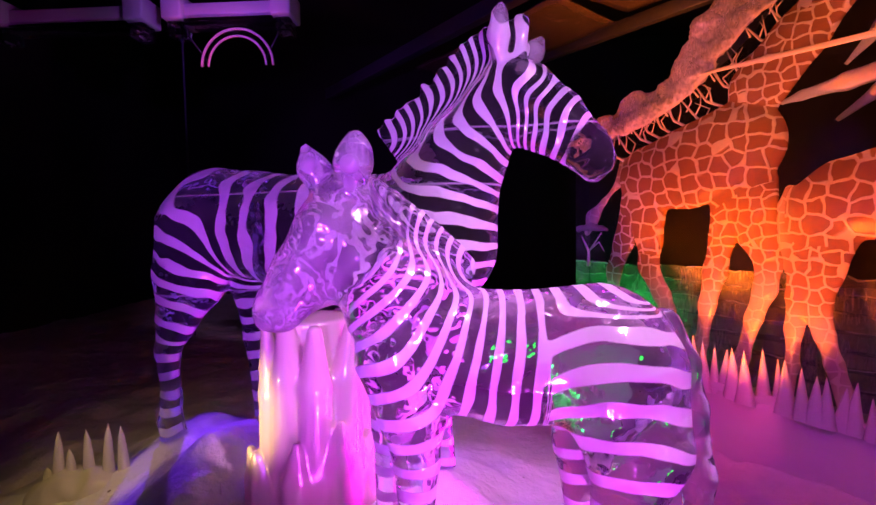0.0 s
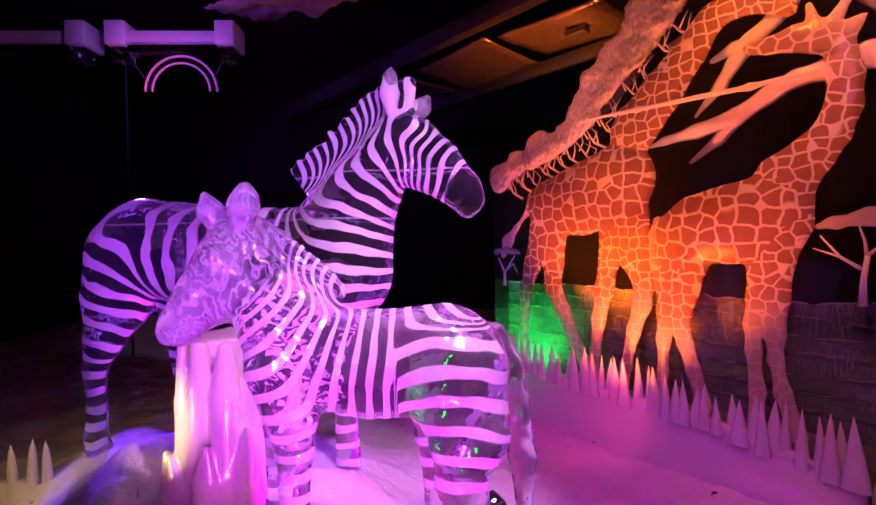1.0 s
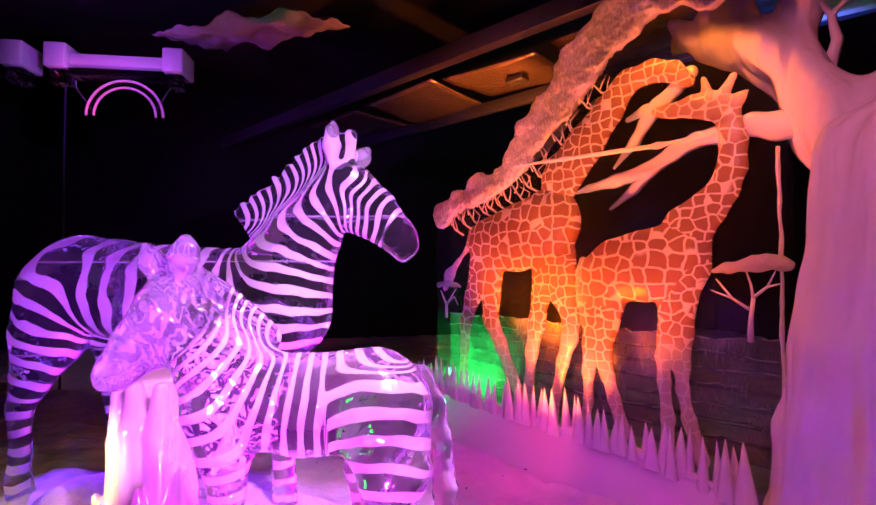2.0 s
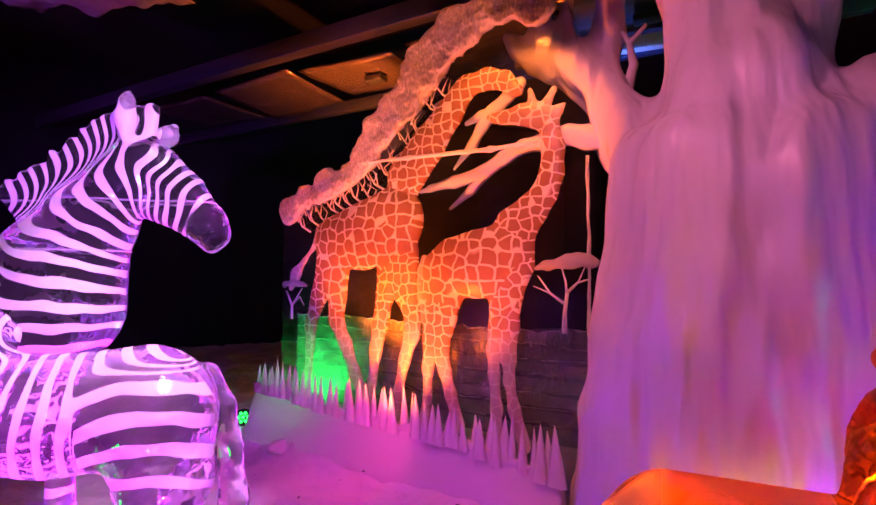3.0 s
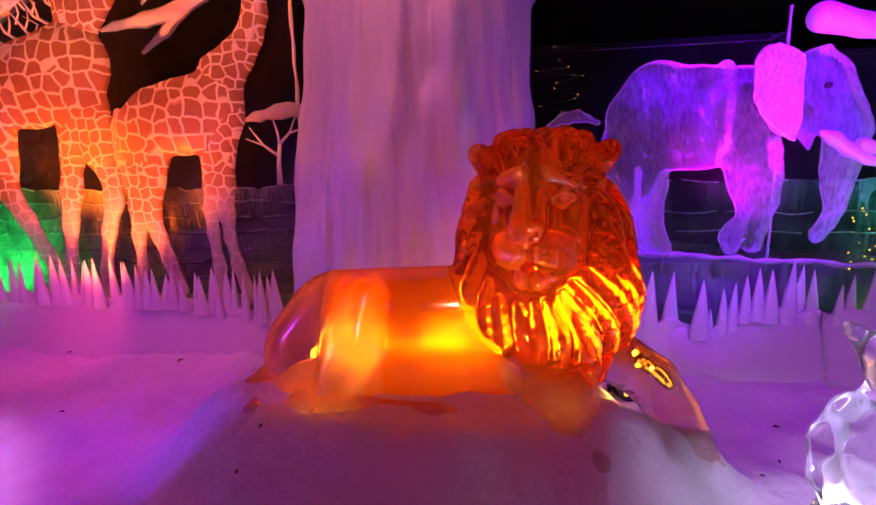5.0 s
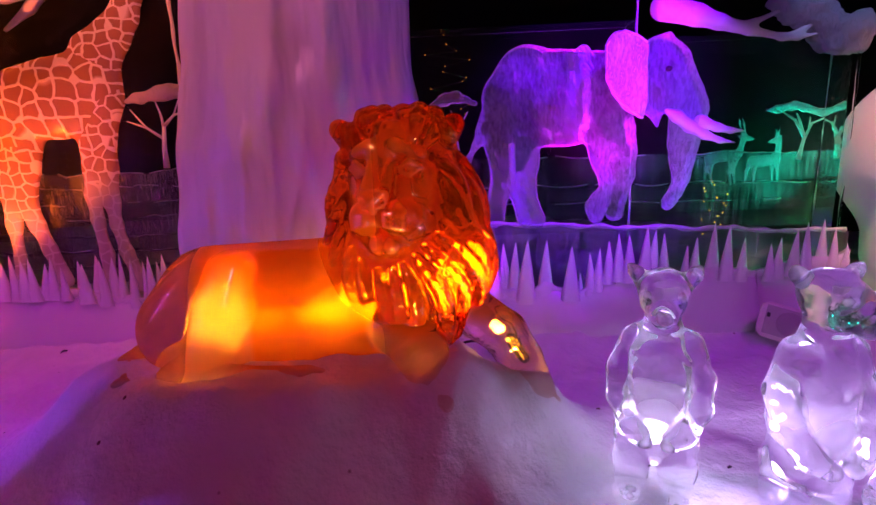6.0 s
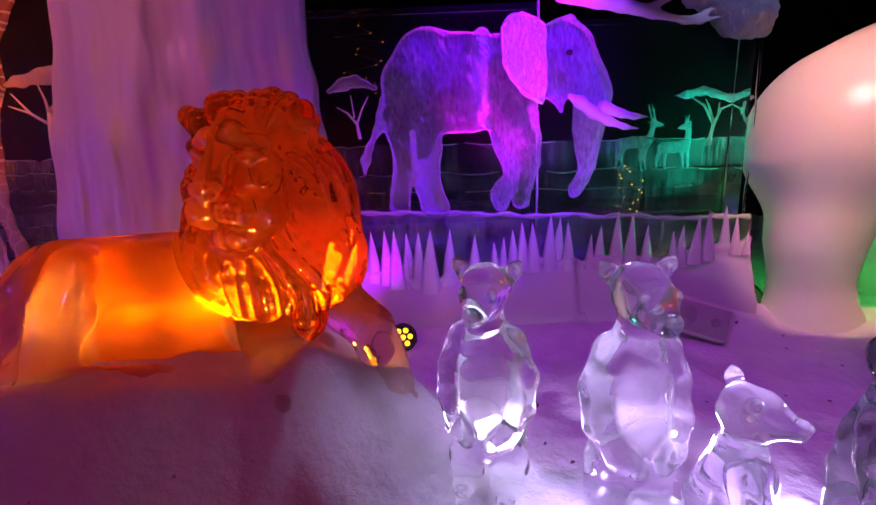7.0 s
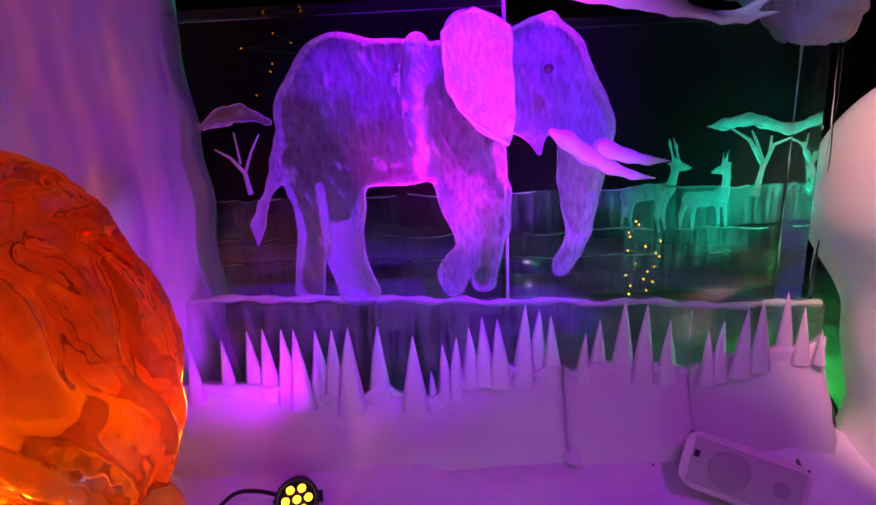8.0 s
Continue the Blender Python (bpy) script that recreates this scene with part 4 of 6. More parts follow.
# ---- elephant panel ----
def elephant_panel():
    panel = thing("elephant_panel", "clear ice wall carved with a walking elephant and antelopes", "ice panel")
    panel.matrix_world = E_AT
    for u0, u1 in ((-0.25, 0.838), (0.842, 1.845)):
        bm = bmesh.new()
        box(bm, (u0, 0.03, 0), (u1, 0.17, 1.5 if u1 < 1 else 1.42), 0.006)
        part("slab", bm, PANE, panel, "clear ice slab", smooth=False)
    caps = (chain([(0.253, 1.17, 0.138), (0.326, 1.262, 0.136), (0.41, 1.165, 0.215), (0.518, 1.16, 0.212), (0.65, 1.18, 0.185)])
            + chain([(0.72, 1.2, 0.16), (0.946, 1.285, 0.122), (1.015, 1.176, 0.106)]) + chain([(0.934, 1.375, 0.04), (0.978, 1.415, 0.018)])
            + chain([(0.99, 1.28, 0.1), (1.075, 1.162, 0.066), (1.09, 1.1, 0.066), (1.076, 1.015, 0.066), (1.063, 0.94, 0.056), (1.065, 0.849, 0.04), (1.072, 0.765, 0.026), (1.05, 0.704, 0.026), (1.02, 0.66, 0.028), (1.01, 0.638, 0.022)])
            + chain([(0.883, 1.147, 0.075), (0.931, 1.071, 0.02), (0.943, 1.02, 0.009)])
            + chain([(0.267, 0.96, 0.125, -0.03), (0.285, 0.877, 0.095, -0.05), (0.3, 0.768, 0.064, -0.05), (0.316, 0.69, 0.054, -0.05), (0.34, 0.615, 0.06, -0.05), (0.375, 0.592, 0.036, -0.06)])
            + chain([(0.2, 1.02, 0.09), (0.203, 0.826, 0.045), (0.196, 0.745, 0.045), (0.179, 0.679, 0.042), (0.171, 0.61, 0.052)])
            + chain([(0.715, 0.994, 0.122, -0.04), (0.73, 0.896, 0.105, -0.06), (0.742, 0.796, 0.076, -0.06), (0.728, 0.708, 0.046, -0.06), (0.675, 0.682, 0.04, -0.06), (0.656, 0.645, 0.045, -0.06), (0.657, 0.602, 0.034, -0.06)])
            + chain([(0.794, 0.9, 0.06), (0.797, 0.794, 0.044), (0.775, 0.7, 0.037), (0.757, 0.615, 0.045)])
            + [(1.096 - 0.003 * q, -0.012, 1.1 - 0.034 * q, 0.07 - 0.0042 * q, 1.1 - 0.003 * q, -0.012, 1.102 - 0.034 * q, 0.068 - 0.0042 * q) for q in range(11)]
            + chain([(0.135, 1.09, 0.03), (0.114, 1.03, 0.022), (0.085, 0.964, 0.013), (0.044, 0.891, 0.012), (0.021, 0.831, 0.018), (0.014, 0.765, 0.007)]))
    caps += chain([(0.575, 1.35, 0.035, -0.12), (0.565, 1.22, 0.045, -0.19), (0.575, 1.08, 0.035, -0.18), (0.6, 0.97, 0.02, -0.12)])
    caps += chain([(0.93, 1.3, 0.016, -0.1), (0.965, 1.307, 0.016, -0.1), (1.0, 1.285, 0.012, -0.09)]) + chain([(0.93, 1.21, 0.02, -0.1), (0.99, 1.18, 0.03, -0.09)])
    folds = chain([(0.41, 1.05, 0.02, -0.19), (0.39, 0.97, 0.028, -0.13), (0.385, 0.88, 0.022, -0.1)]) + chain([(0.13, 1.22, 0.014, -0.08), (0.2, 1.14, 0.018, -0.17), (0.28, 1.02, 0.016, -0.17)]) \
        + chain([(0.25, 0.95, 0.016, -0.1), (0.255, 0.78, 0.016, -0.07)]) \
        + chain([(0.515, 1.34, 0.014, -0.14), (0.51, 1.2, 0.014, -0.215), (0.53, 1.05, 0.012, -0.2)]) + chain([(0.935, 1.265, 0.016, -0.12), (0.985, 1.262, 0.014, -0.12)])
    v, f = sculpt(caps, 0.008, 0.012, back=0.04, cuts=folds)
    v[:, 1] = np.where(v[:, 1] < 0, v[:, 1] * 0.5, v[:, 1])
    for sx, sz, amp in ((12, 4, 0.006), (42, 12, 0.004), (90, 40, 0.002)):
        v[:, 1] -= amp * np.array([1 - 2 * abs(noise.noise((p[0] * sx + 0.6 * p[2] * sx, 0, p[2] * sz))) for p in v])
    # Extra frost puts the magenta glow of shoulder and lower body into the colour.
    glow_band = np.exp(-((v[:, 0] - 0.575) / 0.035) ** 2) * smooth_step((v[:, 2] - 0.93) / 0.1)
    skin("elephant_relief", v, f, ELEPHANT, panel, "carved walking elephant in violet light", frost=0.75 * glow_band - 0.62 + 0.3 * smooth_step((1.05 - v[:, 2]) / 0.2) * (v[:, 0] < 0.62))
    ear = chain([(0.71, 1.37, 0.06), (0.735, 1.27, 0.075), (0.785, 1.17, 0.055), (0.825, 1.1, 0.02)]) + chain([(0.72, 1.395, 0.055), (0.785, 1.37, 0.058), (0.79, 1.25, 0.055), (0.81, 1.16, 0.04)])
    v, f = sculpt(ear, 0.007, 0.012)
    v[:, 2] -= 0.028
    v[:, 1] = v[:, 1] * 0.22 - 0.1 - 0.25 * (0.78 - v[:, 0]) * (v[:, 0] < 0.78)
    v[:, 1] -= 0.008 * np.array([noise.noise((p[0] * 14, 0, p[2] * 9)) for p in v])
    # A higher frost share paints the ear's brighter lamp light.
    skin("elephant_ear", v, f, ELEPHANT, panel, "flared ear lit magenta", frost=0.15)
    bm = bmesh.new()
    tube(bm, [(u, -0.105 - 0.25 * max(0.78 - u, 0), z - 0.028, 0.006) for u, z in ((0.842, 1.4), (0.8, 1.43), (0.74, 1.452), (0.69, 1.43), (0.651, 1.39), (0.653, 1.32), (0.665, 1.25), (0.69, 1.19), (0.73, 1.15), (0.79, 1.11), (0.835, 1.08))])
    part("ear_edge", bm, EDGE, panel)
    for pts in ([(0.975, 1.085, 0.012), (1.022, 1.058, 0.027), (1.083, 1.01, 0.027), (1.158, 0.968, 0.02), (1.23, 0.94, 0.012), (1.312, 0.925, 0.003)], [(1.13, 1.035, 0.026), (1.148, 1.022, 0.026), (1.213, 1.0, 0.019), (1.275, 0.984, 0.013), (1.35, 0.98, 0.003)]):
        v, f = sculpt(chain(pts, -0.03), 0.007, 0.006)
        skin("tusk", v, f, SNOWICE, panel, "smooth white ice tusk")
    bm = bmesh.new()
    v, f = sculpt(chain([(0.957, 1.266, 0.013), (0.962, 1.266, 0.013)], -0.062), 0.004, 0.004)
    skin("eye", v, f, PLASTIC, panel, "dark glossy eye")
    for i, z in enumerate((0.9, 0.75, 0.66)):
        bm = bmesh.new()
        top = [(-0.248 + 2.09 * s / 50, z - 0.03 * s / 50 + 0.012 * noise.noise((s * 0.3, i * 2.3, 0.5)) + 0.008 * noise.noise((s * 1.1, i, 2))) for s in range(51)]
        prism(bm, top + [(1.842, z - 0.17), (-0.248, z - 0.17)], 0.175, 0.19 + 0.012 * i)
        part("bank_layer", bm, DRIP, panel, smooth=False)
        crests(top, 0.172, panel, 20 + i, 0.003)
    bm = bmesh.new()
    top = [(-0.26 + 2.12 * s / 60, 0.6 - 0.11 * s / 60 + 0.012 * noise.noise((s * 0.4, 9.3, 0.5))) for s in range(61)]
    prism(bm, top + [(1.86, -0.02), (-0.26, -0.02)], -0.055, 0.02)
    part("bank_front", bm, DRIP, panel, "dripping clear ice bank", smooth=False)
    bm = bmesh.new()
    tube(bm, [(u, -0.03, z, 0.012 + 0.004 * math.sin(k * 1.7)) for k, (u, z) in enumerate(top)], 6)
    part("frosted_ledge", bm, EDGE, panel)
    for body, head, horns, legs in (
            ([(1.296, 0.855, 0.03), (1.363, 0.863, 0.028), (1.428, 0.865, 0.027)], [(1.44, 0.875, 0.02), (1.454, 0.931, 0.012), (1.458, 0.952, 0.016), (1.488, 0.944, 0.01), (1.508, 0.941, 0.005)],
             [[(1.446, 0.973, 0.005), (1.43, 1.026, 0.004), (1.426, 1.046, 0.002)], [(1.464, 0.97, 0.005), (1.453, 1.017, 0.004), (1.441, 1.05, 0.002)], [(1.445, 0.955, 0.005), (1.425, 0.96, 0.003)]],
             [[(1.288, 0.849, 0.014), (1.279, 0.802, 0.008), (1.274, 0.73, 0.005)], [(1.31, 0.84, 0.014), (1.3, 0.785, 0.008), (1.312, 0.722, 0.005)], [(1.404, 0.845, 0.012), (1.396, 0.781, 0.007), (1.409, 0.718, 0.005)], [(1.428, 0.845, 0.012), (1.418, 0.78, 0.007), (1.429, 0.726, 0.005)]]),
            ([(1.511, 0.832, 0.025), (1.566, 0.828, 0.026), (1.62, 0.835, 0.028)], [(1.632, 0.85, 0.02), (1.638, 0.9, 0.013), (1.632, 0.932, 0.014), (1.605, 0.928, 0.01), (1.586, 0.923, 0.006)],
             [[(1.62, 0.945, 0.005), (1.617, 0.995, 0.002)], [(1.629, 0.948, 0.005), (1.636, 0.999, 0.002)], [(1.633, 0.942, 0.006), (1.65, 0.955, 0.003)]],
             [[(1.5, 0.82, 0.012), (1.484, 0.777, 0.008), (1.482, 0.729, 0.005)], [(1.529, 0.815, 0.012), (1.524, 0.759, 0.007), (1.527, 0.719, 0.005)], [(1.612, 0.815, 0.01), (1.62, 0.723, 0.005)], [(1.637, 0.815, 0.01), (1.647, 0.722, 0.005)]])):
        caps = [c for line in [body, head, *horns, *legs] for c in chain(line)]
        v, f = sculpt(caps, 0.0042, 0.004, back=0.03)
        v[:, 1] = v[:, 1] * 0.5 + 0.17
        skin("antelope_relief", v, f, ELEPHANT, panel, "small carved antelope with upright horns", frost=-0.6)
    for limbs, crown in (([[(1.744, 0.83, 0.018), (1.754, 0.889, 0.012), (1.764, 0.943, 0.011)], [(1.761, 0.94, 0.01), (1.709, 1.028, 0.008), (1.645, 1.068, 0.004)], [(1.761, 0.95, 0.009), (1.731, 1.027, 0.007), (1.713, 1.06, 0.004)], [(1.766, 0.94, 0.01), (1.793, 1.009, 0.008), (1.865, 1.036, 0.004)], [(1.782, 0.98, 0.008), (1.783, 1.04, 0.004)]],
                          [(1.564, 1.08, 0.008), (1.625, 1.085, 0.018), (1.699, 1.098, 0.017), (1.76, 1.083, 0.016), (1.837, 1.06, 0.016), (1.9, 1.05, 0.013), (1.95, 1.056, 0.009)]),
                         ([[(0.0, 0.93, 0.012), (-0.01, 1.0, 0.01), (-0.05, 1.05, 0.007), (-0.1, 1.08, 0.003)], [(-0.01, 1.0, 0.008), (0.02, 1.07, 0.005), (0.05, 1.12, 0.003)], [(-0.02, 1.03, 0.006), (-0.03, 1.13, 0.003)]],
                          [(-0.13, 1.15, 0.012), (-0.06, 1.18, 0.025), (0.0, 1.19, 0.022), (0.09, 1.155, 0.01)])):
        back = 0.175 if crown[0][0] > 1 else 0.02
        for limb in limbs:
            bm = bmesh.new()
            tube(bm, [(u, back, z, r * 0.75) for u, z, r in limb])
            part("small_limb", bm, EDGE, panel)
        v, f = sculpt(chain(crown, back), 0.007, 0.008)
        v += 0.007 * np.array([noise.noise_vector(Vector(p) * 35) for p in v])
        skin("small_crown", v, f, ELEPHANT, panel, frost=-0.35)
    v, f = sculpt(chain([(0.95, 1.54, 0.06), (1.1, 1.5, 0.045), (1.2, 1.468, 0.032), (1.343, 1.425, 0.02), (1.486, 1.392, 0.013), (1.56, 1.385, 0.01), (1.646, 1.4, 0.006)])
                  + chain([(1.5, 1.39, 0.011), (1.58, 1.42, 0.009), (1.66, 1.46, 0.008)]) + chain([(1.27, 1.445, 0.016), (1.36, 1.46, 0.012), (1.46, 1.5, 0.01)]), 0.008, 0.008)
    skin("branch", v, f, BRANCH, panel, "frosted carved branch")
    v, f = sculpt(chain([(1.5, 1.56, 0.06), (1.66, 1.46, 0.066), (1.745, 1.4, 0.07), (1.83, 1.4, 0.07), (1.87, 1.44, 0.055)], 0.04), 0.012, 0.02)
    for j in range(2):
        v += (0.03, 0.015)[j] * np.array([noise.noise_vector(Vector(p) * (9, 24)[j]) for p in v])
    v[:, 1] -= 0.01 * np.array([1 - 3 * abs(noise.noise((p[0] * 55 + p[2] * 25, 0, p[2] * 30))) for p in v])
    skin("acacia_foliage", v, f, CANOPY, panel, "carved frosted foliage of an acacia")
    for x, y in ((1.85, 0.0), (1.85, 0.165), (0.84, 0.03)):
        bm = bmesh.new()
        tube(bm, [(x + 0.006 * noise.noise((z * 9, x, y)), y, z, 0.006 + 0.004 * noise.noise((z * 14, x, 3))) for z in np.arange(0.48, 1.36 if x > 1 else 1.6, 0.04)], 5)
        part("slab_edge", bm, CLEAR if y < 0.1 and x > 1 else EDGE, panel, "rough clear ice edge")
    return panel


elephant_panel()


# ---- baobab ----
def baobab():
    caps = []
    c = np.array([2.465, 0.93])
    u, n = np.array([0.653, -0.757]), np.array([0.757, 0.653])

    def at(a, d, z):
        return (*(c + a * u + d * n), z)

    profile = [(-0.1, 0.62, 0.03), (0.2, 0.6, 0.04), (0.6, 0.575, 0.055), (0.93, 0.55, 0.08), (1.2, 0.49, 0.12), (1.45, 0.445, 0.125), (1.58, 0.45, 0.12), (1.72, 0.47, 0.11)]
    for (z0, r0, o0), (z1, r1, o1) in zip(profile, profile[1:]):
        caps += [(*at(o0 + e, 0, z0 - 0.25 * (z0 > 1.5)), r0 * 0.62, *at(o1 + e * r1 / r0, 0, z1 - 0.25 * (z1 > 1.5)), r1 * 0.62) for e in (-0.27 * r0, 0.0, 0.27 * r0)]
    for a in range(16):
        t, r = a * math.pi / 8 + 0.2 * math.sin(a * 5.1), 0.1 + 0.03 * math.sin(a * 3.7)
        for (z0, r0, o0), (z1, r1, o1) in zip(profile, profile[1:]):
            s, q = 0.09 * math.sin(a * 2.1 + z0 * 3), 0.09 * math.sin(a * 2.1 + z1 * 3)
            caps.append((*at(o0 + (r0 - r) * math.cos(t + s), 0.68 * (r0 - r) * math.sin(t + s), z0), r, *at(o1 + (r1 - r) * math.cos(t + q), 0.68 * (r1 - r) * math.sin(t + q), z1), r))

    def limb(points):
        for p, q in zip(points, points[1:]):
            caps.append((*at(p[0], p[1], p[2]), p[3], *at(q[0], q[1], q[2]), q[3]))

    limb([(-0.08, 0.1, 1.6, 0.2), (-0.28, 0.13, 1.85, 0.135), (-0.38, 0.18, 2.02, 0.11), (-0.48, 0.25, 2.22, 0.11), (-0.6, 0.25, 2.34, 0.105), (-0.72, 0.28, 2.4, 0.08), (-0.85, 0.3, 2.46, 0.05), (-0.95, 0.32, 2.58, 0.03)])
    limb([(-0.46, 0.25, 2.25, 0.08), (-0.41, 0.25, 2.45, 0.07), (-0.38, 0.25, 2.75, 0.055), (-0.34, 0.25, 3.1, 0.05)])
    limb([(-0.72, 0.28, 2.4, 0.06), (-0.77, 0.28, 2.55, 0.04), (-0.74, 0.28, 2.78, 0.03)])
    limb([(-0.6, 0.26, 2.38, 0.05), (-0.64, 0.26, 2.55, 0.035), (-0.6, 0.26, 2.75, 0.025)])
    limb([(-0.22, 0.1, 1.9, 0.1), (-0.05, 0.06, 1.86, 0.12)])
    limb([(0.14, 0, 1.6, 0.36), (0.14, 0, 1.95, 0.28), (0.08, 0, 2.2, 0.2), (0.0, 0, 2.5, 0.16), (-0.06, 0.0, 3.3, 0.13)])
    limb([(0.24, 0.05, 1.95, 0.22), (0.36, 0.05, 2.25, 0.13), (0.46, 0.05, 2.6, 0.11), (0.52, 0.05, 3.1, 0.1)])
    limb([(0.3, 0, 1.65, 0.28), (0.5, 0, 1.82, 0.15), (0.7, 0, 1.92, 0.12), (0.95, 0.02, 1.96, 0.11), (1.4, 0.05, 2.0, 0.1)])
    v, f = sculpt(caps, 0.024, 0.03)
    for j in range(2):
        s, a = ((4, 4, 0.7), (11, 11, 1.6))[j], (0.05, 0.026)[j]
        v += a * np.array([noise.noise_vector((p[0] * s[0], p[1] * s[1], p[2] * s[2] + j)) for p in v])
    tree = thing("baobab_tree", "huge frosted baobab trunk of packed snow with stubby limbs", "tree")
    skin("trunk", v, f, BARK, tree)
    for pts in ([(-0.32, 0.2, 2.1, 0.03), (-0.28, 0.2, 2.25, 0.024), (-0.3, 0.2, 2.36, 0.016), (-0.22, 0.2, 2.44, 0.01)], [(-0.29, 0.2, 2.34, 0.016), (-0.33, 0.2, 2.43, 0.01)]):
        bm = bmesh.new()
        tube(bm, [(*at(*p[:3]), p[3]) for p in pts])
        part("twig", bm, BARK, tree)


baobab()


# ---- zebras ----
def zebra(name, label, at, body, phases, mat, voxel, mane, squash=0.85, face=(), veil=(), ears=(), fan=None):
    caps = [c for ch in body for c in ch]
    vals = []
    for ch, (a, b) in zip(body, phases):
        lens = [math.dist(c[0:3], c[4:7]) + 1e-6 for c in ch]
        run = 0
        for ln in lens:
            vals.append((a + (b - a) * run / sum(lens), a + (b - a) * (run + ln) / sum(lens)))
            run += ln
    for (c, v) in mane:
        caps.append(c)
        vals.append(v)
    v, f = sculpt(caps, voxel, 0.009)
    ph = blended(v, caps, vals, 0.022, True)
    if fan:
        seam, pitch, middle, width = fan
        bow = 0.035 * (1 - ((v[:, 0] - middle) / width) ** 2)
        ph = ph + smooth_step((v[:, 0] - seam) / 0.012) * smooth_step((1.0 - v[:, 2]) / 0.05) * ((v[:, 2] - bow) / pitch + 0.25 - ph)
    v[:, 1] *= squash
    ob = skin(name, v, f, mat, None, label, {"phase": ph})
    normal = np.empty(3 * len(v), np.float32)
    ob.data.vertices.foreach_get("normal", normal)
    carved = smooth_step((0.35 - normal[1::3]) / 0.3)
    for c in face:
        d, _ = capsule_field(v, c)
        carved *= smooth_step(d / 0.02)
    for c in veil:
        d, _ = capsule_field(v, c)
        carved *= 0.2 + 0.8 * smooth_step(d / 0.04)
    ob.data.attributes.new("carved", "FLOAT", "POINT").data.foreach_set("value", carved.astype(np.float32))
    frost = np.zeros(len(v))
    for i, share in ears:
        for c in body[i]:
            c = np.array(c) * (1, squash, 1, 1, 1, squash, 1, 1)
            frost = np.maximum(frost, share * smooth_step((0.012 - capsule_field(v, c)[0]) / 0.02))
    ob.data.attributes.new("frost", "FLOAT", "POINT").data.foreach_set("value", frost.astype(np.float32))
    ob.matrix_world = at
    return tagged(ob, label, "ice sculpture", "zebra sculptures")


def mane_row(points, length, count, ph0, ph1, r, lean=(0, 1)):
    """Upright tufts along a crest (u, z)."""
    out = []
    us, zs = [p[0] for p in points], [p[1] for p in points]
    t = np.linspace(0, 1, len(points))
    for i in range(count):
        s = i / (count - 1)
        u, z = float(np.interp(s, t, us)), float(np.interp(s, t, zs))
        a, b = np.interp(s, t, [p[2] for p in points]), np.interp(s, t, [p[3] for p in points])
        ln = length * (0.9 + 0.15 * math.sin(i * 2.4))
        ph = ph0 + (ph1 - ph0) * s
        out.append(((u - 0.03 * a, 0, z - 0.03 * b, r * 1.3, u + ln * a, 0, z + ln * b, r * 0.8), (ph, ph)))
    return out


